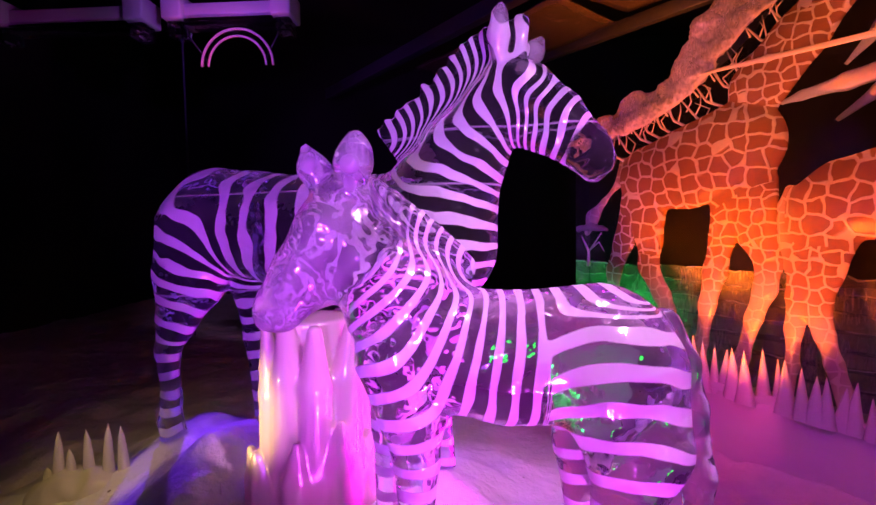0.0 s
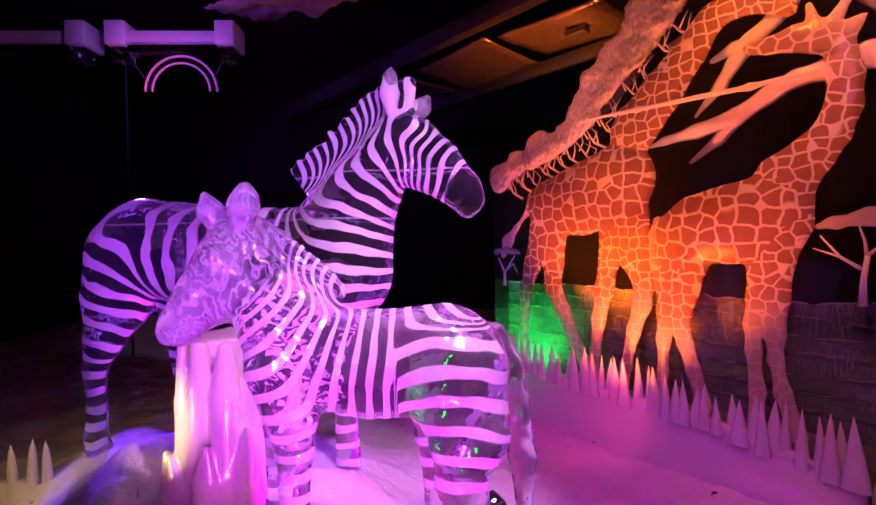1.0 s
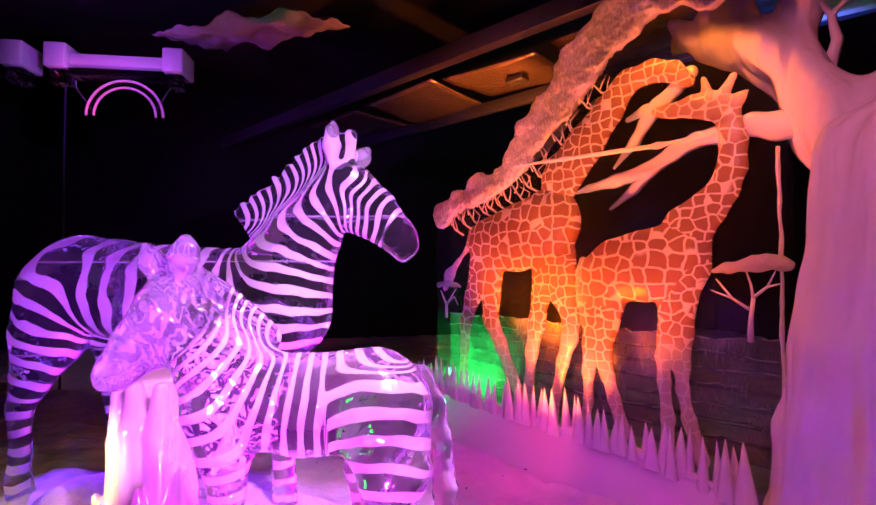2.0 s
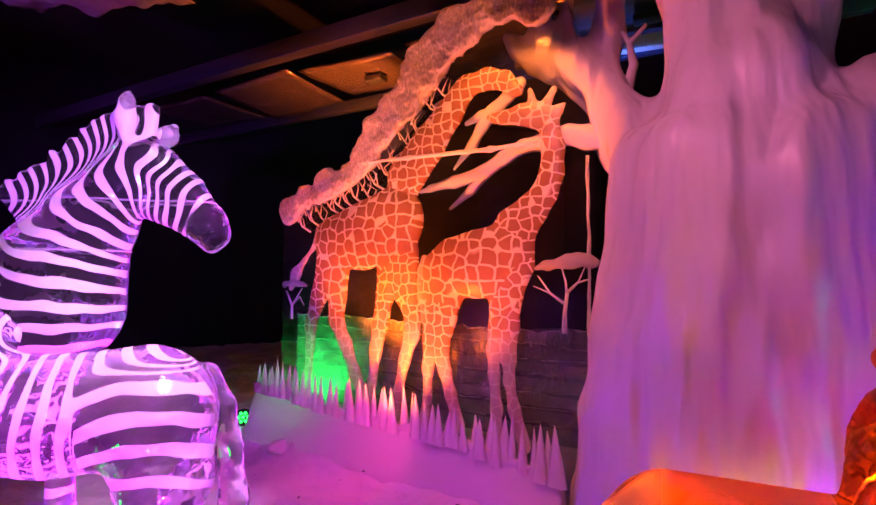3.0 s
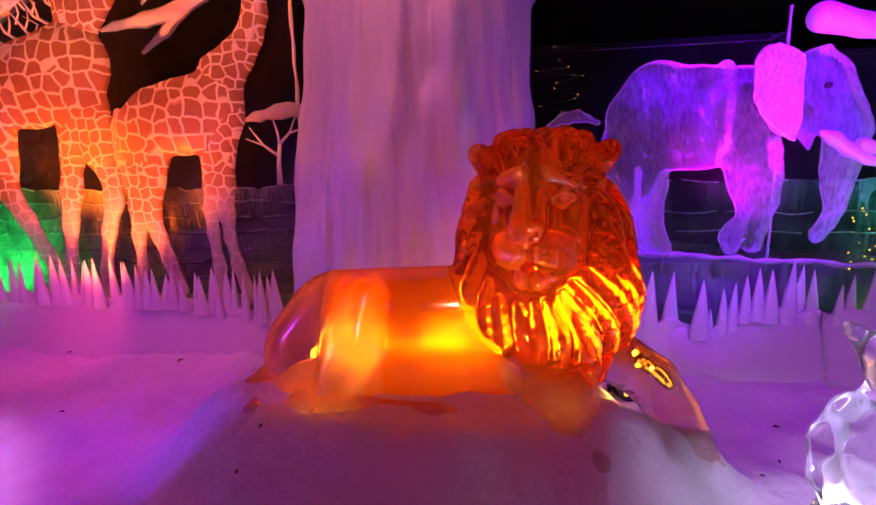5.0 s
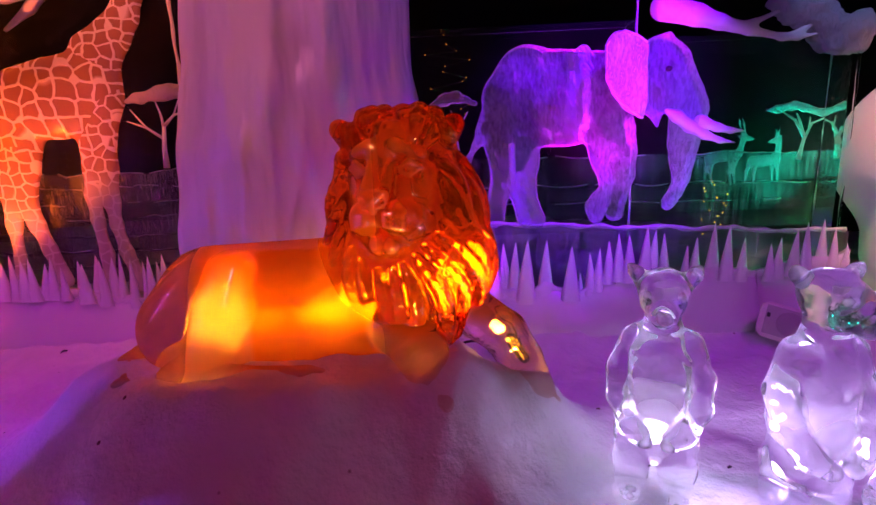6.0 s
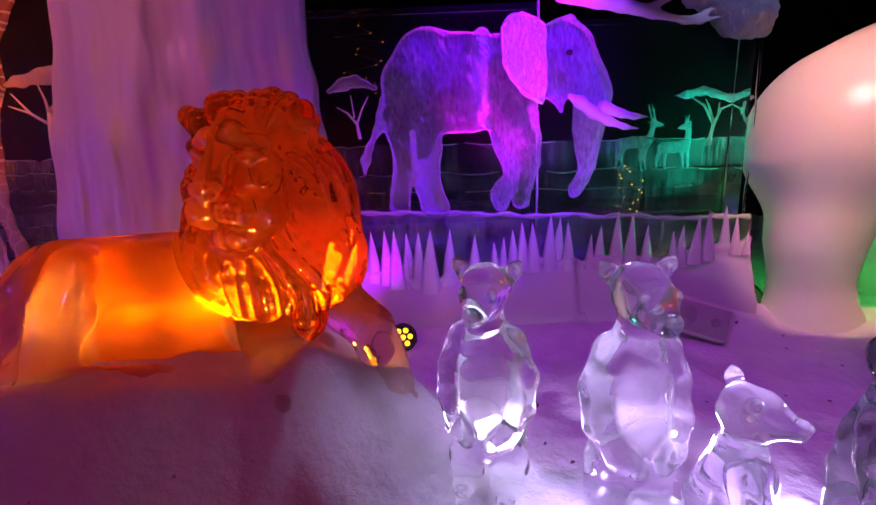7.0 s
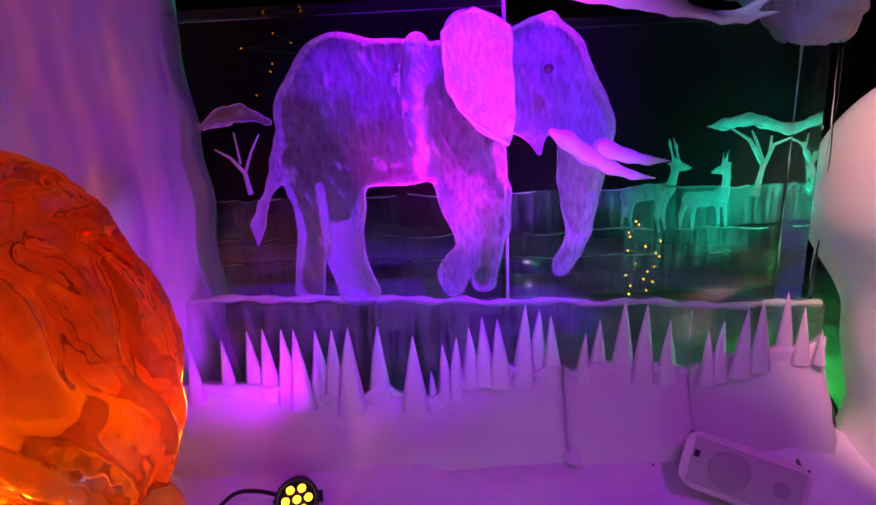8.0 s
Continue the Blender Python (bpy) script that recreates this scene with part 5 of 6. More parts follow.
zebra("zebra_sculpture", "clear ice adult zebra with frosted stripes, standing in violet light", Z_AT, [
    chain([(0.295, 1.35, 0.052), (0.27, 1.39, 0.06), (0.18, 1.5, 0.07), (0.08, 1.58, 0.085), (0.02, 1.6, 0.09)]),
    chain([(0.28, 1.31, 0.03), (0.2, 1.4, 0.05), (0.02, 1.5, 0.08)]),
    chain([(0.01, 1.59, 0.085), (-0.03, 1.53, 0.105), (-0.14, 1.38, 0.15), (-0.23, 1.22, 0.205), (-0.24, 1.09, 0.215)]),
    chain([(-0.33, 1.13, 0.21), (-0.75, 1.12, 0.235), (-1.0, 1.17, 0.21), (-1.2, 1.19, 0.22)]),
    chain([(-1.24, 1.14, 0.2, -0.06), (-1.29, 0.97, 0.155, -0.09), (-1.37, 0.78, 0.085, -0.1), (-1.43, 0.65, 0.052, -0.1), (-1.42, 0.45, 0.042, -0.1), (-1.43, 0.34, 0.05, -0.1), (-1.41, 0.26, 0.06, -0.1)]),
    chain([(-1.16, 1.1, 0.18, 0.1), (-1.12, 0.87, 0.09, 0.12), (-1.13, 0.68, 0.05, 0.12), (-1.1, 0.45, 0.042, 0.12), (-1.08, 0.26, 0.055, 0.12)]),
    chain([(-0.42, 1.0, 0.17, -0.08), (-0.45, 0.72, 0.065, -0.1), (-0.45, 0.5, 0.045, -0.1), (-0.45, 0.26, 0.055, -0.1)]),
    chain([(-0.36, 1.0, 0.16, 0.1), (-0.3, 0.72, 0.06, 0.12), (-0.28, 0.5, 0.045, 0.12), (-0.27, 0.26, 0.055, 0.12)]),
    chain([(0.0, 1.69, 0.024, -0.06), (0.0, 1.75, 0.032, -0.065), (0.005, 1.81, 0.022, -0.065), (0.01, 1.845, 0.006, -0.065)]),
    chain([(0.06, 1.68, 0.025, 0.06), (0.09, 1.72, 0.035, 0.07), (0.115, 1.755, 0.012, 0.07)]),
    chain([(-1.4, 1.2, 0.03), (-1.44, 1.0, 0.025), (-1.42, 0.8, 0.03)]),
    chain([(0.075, 1.605, 0.02, -0.075), (0.08, 1.605, 0.02, -0.075)]), chain([(0.045, 1.63, 0.012, -0.085), (0.08, 1.64, 0.014, -0.08), (0.11, 1.61, 0.01, -0.07)]),
], [(-8, 0), (-7, 0.4), (0, 8.0), (8.0, 15.0), (15, 26.0), (14.6, 25), (9.0, 20), (9.0, 20), (0.25, 0.25), (0.25, 0.25), (16, 24), (0.6, 0.6), (0.25, 0.25)], ZEBRA, 0.011,
    mane_row([(0.05, 1.685, 0.2, 0.98), (-0.02, 1.66, -0.45, 0.9), (-0.1, 1.6, -0.6, 0.8), (-0.25, 1.475, -0.62, 0.78), (-0.36, 1.4, -0.66, 0.75)], 0.13, 30, 0.25, 14.75, 0.019), face=[(0.31, -0.02, 1.35, 0.06, 0.28, -0.02, 1.37, 0.07)], ears=((8, 0.6), (9, 0.6)))

zebra("foal_sculpture", "clear ice zebra foal with frosted stripes, head lowered to a stump", Matrix.Translation((0, 0.9, 0)), [
    chain([(-0.25, 0.985, 0.055, -0.05), (-0.2, 1.06, 0.062, -0.04), (-0.135, 1.14, 0.085, -0.02), (-0.115, 1.185, 0.075, 0)])
    + chain([(-0.215, 1.01, 0.045, -0.03), (-0.09, 1.09, 0.085, -0.01)]) + chain([(-0.165, 1.165, 0.02, -0.09), (-0.16, 1.165, 0.02, -0.09)]) + chain([(-0.275, 0.975, 0.016, -0.09), (-0.27, 0.96, 0.016, -0.09)]),
    chain([(-0.11, 1.16, 0.075), (-0.085, 1.11, 0.09), (0.0, 1.0, 0.112)]),
    chain([(0.01, 0.98, 0.13), (0.08, 0.89, 0.135), (0.24, 0.865, 0.14), (0.43, 0.87, 0.155)]),
    chain([(0.01, 0.87, 0.1, -0.05), (0.03, 0.76, 0.07, -0.06), (0.038, 0.66, 0.046, -0.06), (0.034, 0.45, 0.036, -0.06), (0.03, 0.18, 0.045, -0.06)]),
    chain([(-0.01, 0.87, 0.09, 0.06), (-0.03, 0.7, 0.045, 0.07), (-0.035, 0.45, 0.035, 0.07), (-0.035, 0.18, 0.045, 0.07)]),
    chain([(0.46, 0.83, 0.145, -0.05), (0.49, 0.7, 0.105, -0.08), (0.47, 0.57, 0.065, -0.08), (0.51, 0.45, 0.045, -0.08), (0.5, 0.18, 0.045, -0.08)]),
    chain([(0.44, 0.82, 0.13, 0.06), (0.42, 0.65, 0.07, 0.08), (0.42, 0.45, 0.04, 0.08), (0.4, 0.18, 0.045, 0.08)]),
    chain([(-0.09, 1.235, 0.02, -0.05), (-0.083, 1.285, 0.036, -0.055), (-0.078, 1.315, 0.028, -0.055), (-0.077, 1.34, 0.012, -0.055)]),
    chain([(-0.155, 1.235, 0.018, -0.03), (-0.175, 1.28, 0.03, -0.03), (-0.19, 1.322, 0.01, -0.03)]),
    chain([(0.575, 0.94, 0.03), (0.615, 0.85, 0.028), (0.63, 0.75, 0.032), (0.645, 0.6, 0.036), (0.65, 0.42, 0.02)]),
], [(0.25, 0.25), (0.25, 5.5), (5.5, 16.0), (6.9, 19), (6.9, 19), (14.4, 25), (14.4, 24), (0.25, 0.25), (0.25, 0.25), (13.4, 15.6)], FOAL, 0.009,
    mane_row([(-0.165, 1.225, -0.2, 0.98), (-0.09, 1.225, 0.1, 1.0)], 0.045, 7, 0.3, 2.3, 0.011) + mane_row([(-0.085, 1.2, 0.35, 0.94), (-0.02, 1.155, 0.55, 0.83), (0.06, 1.09, 0.62, 0.78), (0.125, 1.02, 0.7, 0.7)], 0.058, 24, 0.3, 12.3, 0.0125), veil=[(-0.27, -0.03, 0.95, 0.12, -0.12, -0.02, 1.19, 0.14)], ears=((7, 0.6), (8, 0.6), (0, 0.3)), fan=(0.3, 0.072, 0.45, 0.15), face=[(0.59, 0, 0.93, 0.045, 0.65, 0, 0.42, 0.06)])


# ---- stump, left grass ----
def stump():
    caps = [(-0.36, 1.42, 0.1, 0.15, -0.36, 1.42, 0.9, 0.12)]
    rng = random.Random(5)
    for ring in range(2):
        for i in range(10):
            t = (i + 0.5 * ring) * 2 * math.pi / 10 + rng.uniform(-0.12, 0.12)
            base, out = 0.155 + 0.025 * ring, rng.uniform(-0.01, 0.015)
            top = rng.uniform(0.86, 0.95) if ring == 0 else rng.uniform(0.45, 0.78)
            lean = rng.uniform(-0.22, 0.22)
            pts = [(-0.36 + (base + b + out) * math.cos(t + lean * q), 1.42 + (base + b + out) * math.sin(t + lean * q), 0.12 + (top - 0.12) * q, r)
                   for q, r, b in ((0, 0.034, 0.01), (0.35, 0.058, -0.02), (0.7, 0.05, -0.015), (1, 0.012, 0.015))]
            caps += [(*p, *q) for p, q in zip(pts, pts[1:])]
    v, f = sculpt(caps, 0.009, 0.005, cap=0.862)
    ob = skin("stump", v, f, STALK)
    tagged(ob, "fluted frosted stump of leaf-like ice stalks, warm lit", "ice stump")


stump()
LEFT_AT = upright((-1.36, 1.68, 0), (1, 0))
row = thing("ice_grass_clump", "low clump of warm-lit frosted ice blades on snow", "ice grass", group="rows of ice grass")
row.matrix_world = LEFT_AT
v, f = sculpt(chain([(-0.21, 0.06, 0.07), (-0.1, 0.1, 0.085), (0.05, 0.11, 0.08), (0.2, 0.07, 0.08)]), 0.014, 0.02)
v += 0.02 * np.array([noise.noise_vector(Vector(p) * 12) for p in v])
skin("base", v, f, SNOWICE, row)
for u, top in ((-0.145, 0.35), (-0.09, 0.28), (-0.015, 0.36), (0.065, 0.385), (0.13, 0.375), (-0.19, 0.2), (0.18, 0.22)):
    ob = new("blade", FINGERS[int(abs(u) * 100) % 4])
    ob.parent = row
    ob.matrix_local = Matrix.Translation((u, 0, 0.1)) @ Matrix.Diagonal((0.066, 0.1, top - 0.1, 1))
for i, (x, y, top) in enumerate(((-0.46, 1.285, 0.39), (-0.646, 1.334, 0.34), (-0.4, 1.3, 0.36))):
    spike = new("ice_spike", BLADES[i])
    spike.matrix_world = Matrix.Translation((x, y, 0.15)) @ Matrix.Diagonal((0.045, 0.06, top - 0.15, 1))
    tagged(spike, "single frosted ice blade standing in snow", "ice spike", "ice spikes")


# ---- lion ----
def core_field(p, caps, k=0.02):
    """Distance to the melted capsules, with its slope."""
    def field(q):
        total = 0
        for c in caps:
            total = total + np.exp(-np.clip(capsule_field(q, c)[0] / k, -30, 40))
        return -k * np.log(total + 1e-18)
    step = 0.004
    slope = np.stack([(field(p + step * e) - field(p - step * e)) / (2 * step) for e in np.eye(3)], -1)
    return field(p), slope / (np.linalg.norm(slope, axis=1, keepdims=True) + 1e-9)


def lion():
    """Head axes: forward, right, up; the body runs back to the haunch along its own line."""
    F, R = np.array([-0.93, -0.37]), np.array([0.37, -0.93])
    head = np.array([2.135, -0.068])

    def h(fwd, right, z):
        return (*(head + fwd * F + (right - 0.008) * R), z)

    def b(along, side, z):
        return (2.2 - 0.674 * along - 0.739 * side, 0.03 + 0.739 * along - 0.674 * side, z)

    def cap(p, r, q, s):
        return (*p, r, *q, s)

    def line(points):
        return [cap(p[0], p[1], q[0], q[1]) for p, q in zip(points, points[1:])]

    # trunk, haunch, thigh, hind foot, tail
    caps = [cap(b(0.05, 0, 0.49), 0.17, b(0.62, 0, 0.485), 0.168), cap(b(0.05, 0.01, 0.37), 0.19, b(0.64, 0.01, 0.36), 0.19), cap(b(0.64, 0, 0.46), 0.17, b(0.7, 0, 0.38), 0.175)]
    caps += line([(b(0.52, 0.1, 0.57), 0.085), (b(0.545, 0.15, 0.46), 0.095), (b(0.6, 0.18, 0.34), 0.075), (b(0.66, 0.2, 0.28), 0.06)])
    caps += line([(b(0.7, 0.2, 0.27), 0.06), (b(0.5, 0.24, 0.26), 0.055), (b(0.3, 0.26, 0.25), 0.055), (b(0.22, 0.27, 0.245), 0.042)])
    caps += line([(b(0.84, -0.08, 0.32), 0.035), (b(0.9, 0.06, 0.28), 0.036), (b(0.86, 0.2, 0.25), 0.038), (b(0.7, 0.28, 0.235), 0.04), (b(0.52, 0.31, 0.235), 0.045)])
    # forelegs that drape over the mound
    legs = line([(h(0.02, -0.06, 0.4), 0.1), ((2.06, -0.16, 0.34), 0.085), ((2.0, -0.27, 0.28), 0.08), ((1.96, -0.34, 0.22), 0.074)])
    legs += line([((2.3, -0.24, 0.38), 0.085), ((2.28, -0.36, 0.34), 0.076), ((2.25, -0.43, 0.28), 0.07), ((2.22, -0.49, 0.2), 0.066)])
    for (x, y, z), turn in (((1.93, -0.38, 0.17), 0.9), ((2.2, -0.525, 0.15), 1.0)):
        for q in (-1, 0, 1):
            ox, oy = 0.036 * q * math.sin(turn), -0.036 * q * math.cos(turn)
            legs.append(cap((x + ox, y + oy, z + 0.012), 0.034, (x + ox - 0.03, y + oy - 0.03, z - 0.03), 0.028))
    caps += legs
    # skull, brow, bridge, cheeks, muzzle and chin melt together; eyes, lids, nose pad and whisker marks stay crisp
    face = [cap(h(-0.03, 0, 0.92), 0.12, h(0.0, 0, 0.82), 0.13), cap(h(0.06, 0, 0.985), 0.05, h(0.105, 0, 0.935), 0.042), cap(h(0.1, -0.025, 0.66), 0.042, h(0.15, -0.02, 0.668), 0.028), cap(h(0.1, 0.025, 0.66), 0.042, h(0.15, 0.02, 0.668), 0.028)]
    hollows, eyes, marks = [], [], []
    caps += [cap(h(0.226, -0.032, 0.82), 0.015, h(0.226, 0.032, 0.82), 0.015), cap(h(0.236, 0, 0.8), 0.018, h(0.234, 0, 0.775), 0.01), cap(h(0.23, -0.022, 0.802), 0.017, h(0.23, 0.022, 0.802), 0.017)]
    for s in (-1, 1):
        face += [cap(h(0.115, 0.012 * s, 0.93), 0.03, h(0.188, 0.024 * s, 0.832), 0.03), cap(h(0.11, 0.07 * s, 0.752), 0.05, h(0.183, 0.042 * s, 0.757), 0.042), cap(h(0.183, 0.042 * s, 0.757), 0.042, h(0.176, 0.052 * s, 0.737), 0.036), cap(h(0.06, 0.1 * s, 0.87), 0.04, h(0.07, 0.09 * s, 0.72), 0.045),
                 cap(h(0.085, 0.105 * s, 0.932), 0.022, h(0.13, 0.04 * s, 0.952), 0.026), cap(h(0.1, 0.03 * s, 0.68), 0.05, h(0.1, 0.075 * s, 0.72), 0.045)]
        hollows += [cap(h(0.152, 0.09 * s, 0.893), 0.03, h(0.152, 0.062 * s, 0.89), 0.024)]
        caps += [cap(h(-0.01, 0.165 * s, 0.985), 0.038, h(0.0, 0.188 * s, 1.015), 0.034), 
                 cap(h(0.106, 0.112 * s, 0.893), 0.006, h(0.138, 0.084 * s, 0.911), 0.0075), cap(h(0.138, 0.084 * s, 0.911), 0.0075, h(0.146, 0.048 * s, 0.886), 0.006), cap(h(0.106, 0.112 * s, 0.893), 0.006, h(0.134, 0.08 * s, 0.872), 0.0075), cap(h(0.134, 0.08 * s, 0.872), 0.0075, h(0.146, 0.048 * s, 0.886), 0.006)]
        eyes.append(cap(h(0.118, 0.08 * s, 0.892), 0.0175, h(0.12, 0.079 * s, 0.892), 0.0175))
        marks += [cap(h(0.226 - 0.008 * q, s * (0.03 + 0.015 * q), 0.768 - 0.016 * w - 0.004 * q), 0.005, h(0.233 - 0.008 * q, s * (0.031 + 0.015 * q), 0.768 - 0.016 * w - 0.004 * q), 0.005) for q in range(4) for w in range(3)]
    cuts = [cap(h(0.228, 0, 0.725), 0.008, h(0.24, 0, 0.765), 0.007)]
    for s in (-1, 1):
        cuts += [cap(h(0.222, 0.0, 0.714), 0.012, h(0.222, 0.045 * s, 0.698), 0.012), cap(h(0.222, 0.045 * s, 0.698), 0.012, h(0.165, 0.1 * s, 0.705), 0.011), cap(h(0.243, 0.018 * s, 0.798), 0.008, h(0.24, 0.03 * s, 0.804), 0.01),
                 cap(h(0.158, 0.046 * s, 0.885), 0.011, h(0.212, 0.054 * s, 0.805), 0.01), cap(h(0.04, 0.182 * s, 1.0), 0.02, h(0.03, 0.188 * s, 1.018), 0.016), cap(h(0.17, 0.0, 0.965), 0.012, h(0.168, 0.0, 0.925), 0.007)]
    # mane: a core, with long locks that run out from the face over it and fall to the chest
    core = [cap(h(-0.06, -0.06, 0.935), 0.13, h(-0.06, 0.055, 0.93), 0.13), cap(h(-0.1, -0.06, 0.76), 0.195, h(-0.1, 0.05, 0.76), 0.19), cap(h(-0.08, -0.065, 0.6), 0.205, h(-0.08, 0.075, 0.56), 0.2),
            cap(h(-0.02, 0.06, 0.5), 0.15, h(0.05, 0.14, 0.385), 0.055), cap(h(-0.14, -0.03, 0.88), 0.175, h(-0.14, 0.03, 0.7), 0.205), cap(h(-0.01, -0.05, 0.56), 0.13, h(0.0, 0.05, 0.5), 0.13)]
    rng = random.Random(17)
    seeds = []
    for count, fwd, wide, tall, mid in ((26, 0.03, 0.15, 0.225, 0.79), (26, -0.05, 0.19, 0.25, 0.77), (22, -0.16, 0.2, 0.26, 0.76), (16, -0.26, 0.17, 0.2, 0.76)):
        for i in range(count):
            a = 2 * math.pi * (i + rng.uniform(-0.2, 0.2)) / count
            x, z = wide * math.sin(a), mid + tall * math.cos(a)
            if (fwd > -0.1 or x > -0.02) and (fwd > 0 or z > 0.6):
                seeds.append(h(fwd, x, z))
    p = np.array(seeds)
    back = np.array([*-F, 0.0])
    paths = []
    drift = np.array([rng.uniform(-0.5, 0.5) for _ in p])
    for i in range(14):
        for _ in range(3):
            d, slope = core_field(p, core)
            p = p - d[:, None] * slope
        paths.append(p)
        rel = p[:, :2] - head
        x, z, t = rel @ R, p[:, 2], i / 13
        out = np.stack([R[0] * x, R[1] * x, z - 0.78], -1)
        out /= np.linalg.norm(out, axis=1, keepdims=True) + 1e-9
        high = smooth_step((z - 0.88) / 0.14)[:, None]
        way = out * (0.5 * (1 - t) + 0.5 * high) + np.array([0, 0, -1.0]) * (0.6 + 0.9 * t) * (1 - 0.8 * high) + back * (0.3 * (1 - t) + 0.8 * high)
        way = way + 0.38 * np.sin(13 * z + drift)[:, None] * np.cross(slope, way)
        way -= (way * slope).sum(1)[:, None] * slope
        p = p + 0.036 * way / (np.linalg.norm(way, axis=1, keepdims=True) + 1e-9)
    size = np.array([rng.uniform(0.8, 1.2) for _ in seeds])
    girth = (0.012, 0.018, 0.023, 0.025, 0.026, 0.026, 0.025, 0.0245, 0.023, 0.021, 0.018, 0.014, 0.009, 0.003)
    locks = [cap(tuple(p[n]), girth[i] * size[n], tuple(q[n]), girth[i + 1] * size[n]) for i, (p, q) in enumerate(zip(paths, paths[1:])) for n in range(len(seeds))]
    v, f = sculpt(caps + eyes + marks + core + locks, 0.0062, 0.0042, cuts=cuts, soft=face, soft_k=0.008, hollows=hollows)
    rel = v[:, :2] - head
    fw, x, z = rel @ F, rel @ R + 0.008, v[:, 2]
    along, side = (v[:, 0] - 2.2) * -0.674 + (v[:, 1] - 0.03) * 0.739, (v[:, 0] - 2.2) * -0.739 + (v[:, 1] - 0.03) * -0.674
    leg = np.min([capsule_field(v, c)[0] for c in legs], axis=0)
    paw = smooth_step((0.02 - leg) / 0.03) * smooth_step((0.42 - z) / 0.06)
    foot = smooth_step((side - 0.19) / 0.06) * smooth_step((0.33 - z) / 0.06) * (along > 0.1)
    rear = smooth_step((along - 0.6) / 0.08)
    thigh = smooth_step((side - 0.15) / 0.06) * smooth_step((0.1 - abs(along - 0.55)) / 0.03)
    rise = core_field(v, core)[0]
    mane = smooth_step((0.055 - rise) / 0.02) * (1 - paw)
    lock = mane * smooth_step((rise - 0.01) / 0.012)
    trunk = (1 - mane) * (1 - rear) * (1 - thigh) * smooth_step((along - 0.02) / 0.08)
    pale = np.clip(paw + foot + 0.35 * rear + 0.3 * thigh, 0, 1)
    # Milk on lock and face crests paints highlights into the colour.
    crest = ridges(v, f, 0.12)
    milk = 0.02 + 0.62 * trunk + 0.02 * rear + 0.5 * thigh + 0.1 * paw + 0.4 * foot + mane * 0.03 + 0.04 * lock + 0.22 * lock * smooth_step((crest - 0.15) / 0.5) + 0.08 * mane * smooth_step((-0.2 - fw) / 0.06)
    bare = (fw > 0.05) * smooth_step((1.0 - np.sqrt((x / 0.14) ** 2 + ((z - 0.8) / 0.22) ** 2)) / 0.15)
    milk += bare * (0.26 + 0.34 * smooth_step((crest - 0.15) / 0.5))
    for spots, share in ((eyes, 0.3), (marks, 0.5)):
        milk += share * smooth_step((0.006 - np.min([capsule_field(v, c)[0] for c in spots], axis=0)) / 0.004)
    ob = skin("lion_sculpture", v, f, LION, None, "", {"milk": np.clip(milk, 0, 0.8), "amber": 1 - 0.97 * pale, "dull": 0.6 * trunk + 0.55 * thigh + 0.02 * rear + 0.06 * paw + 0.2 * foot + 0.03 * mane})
    return tagged(ob, "ice lion with amber lamp glow in its colour, flowing mane, lying on snow mound", "ice sculpture")


lion()


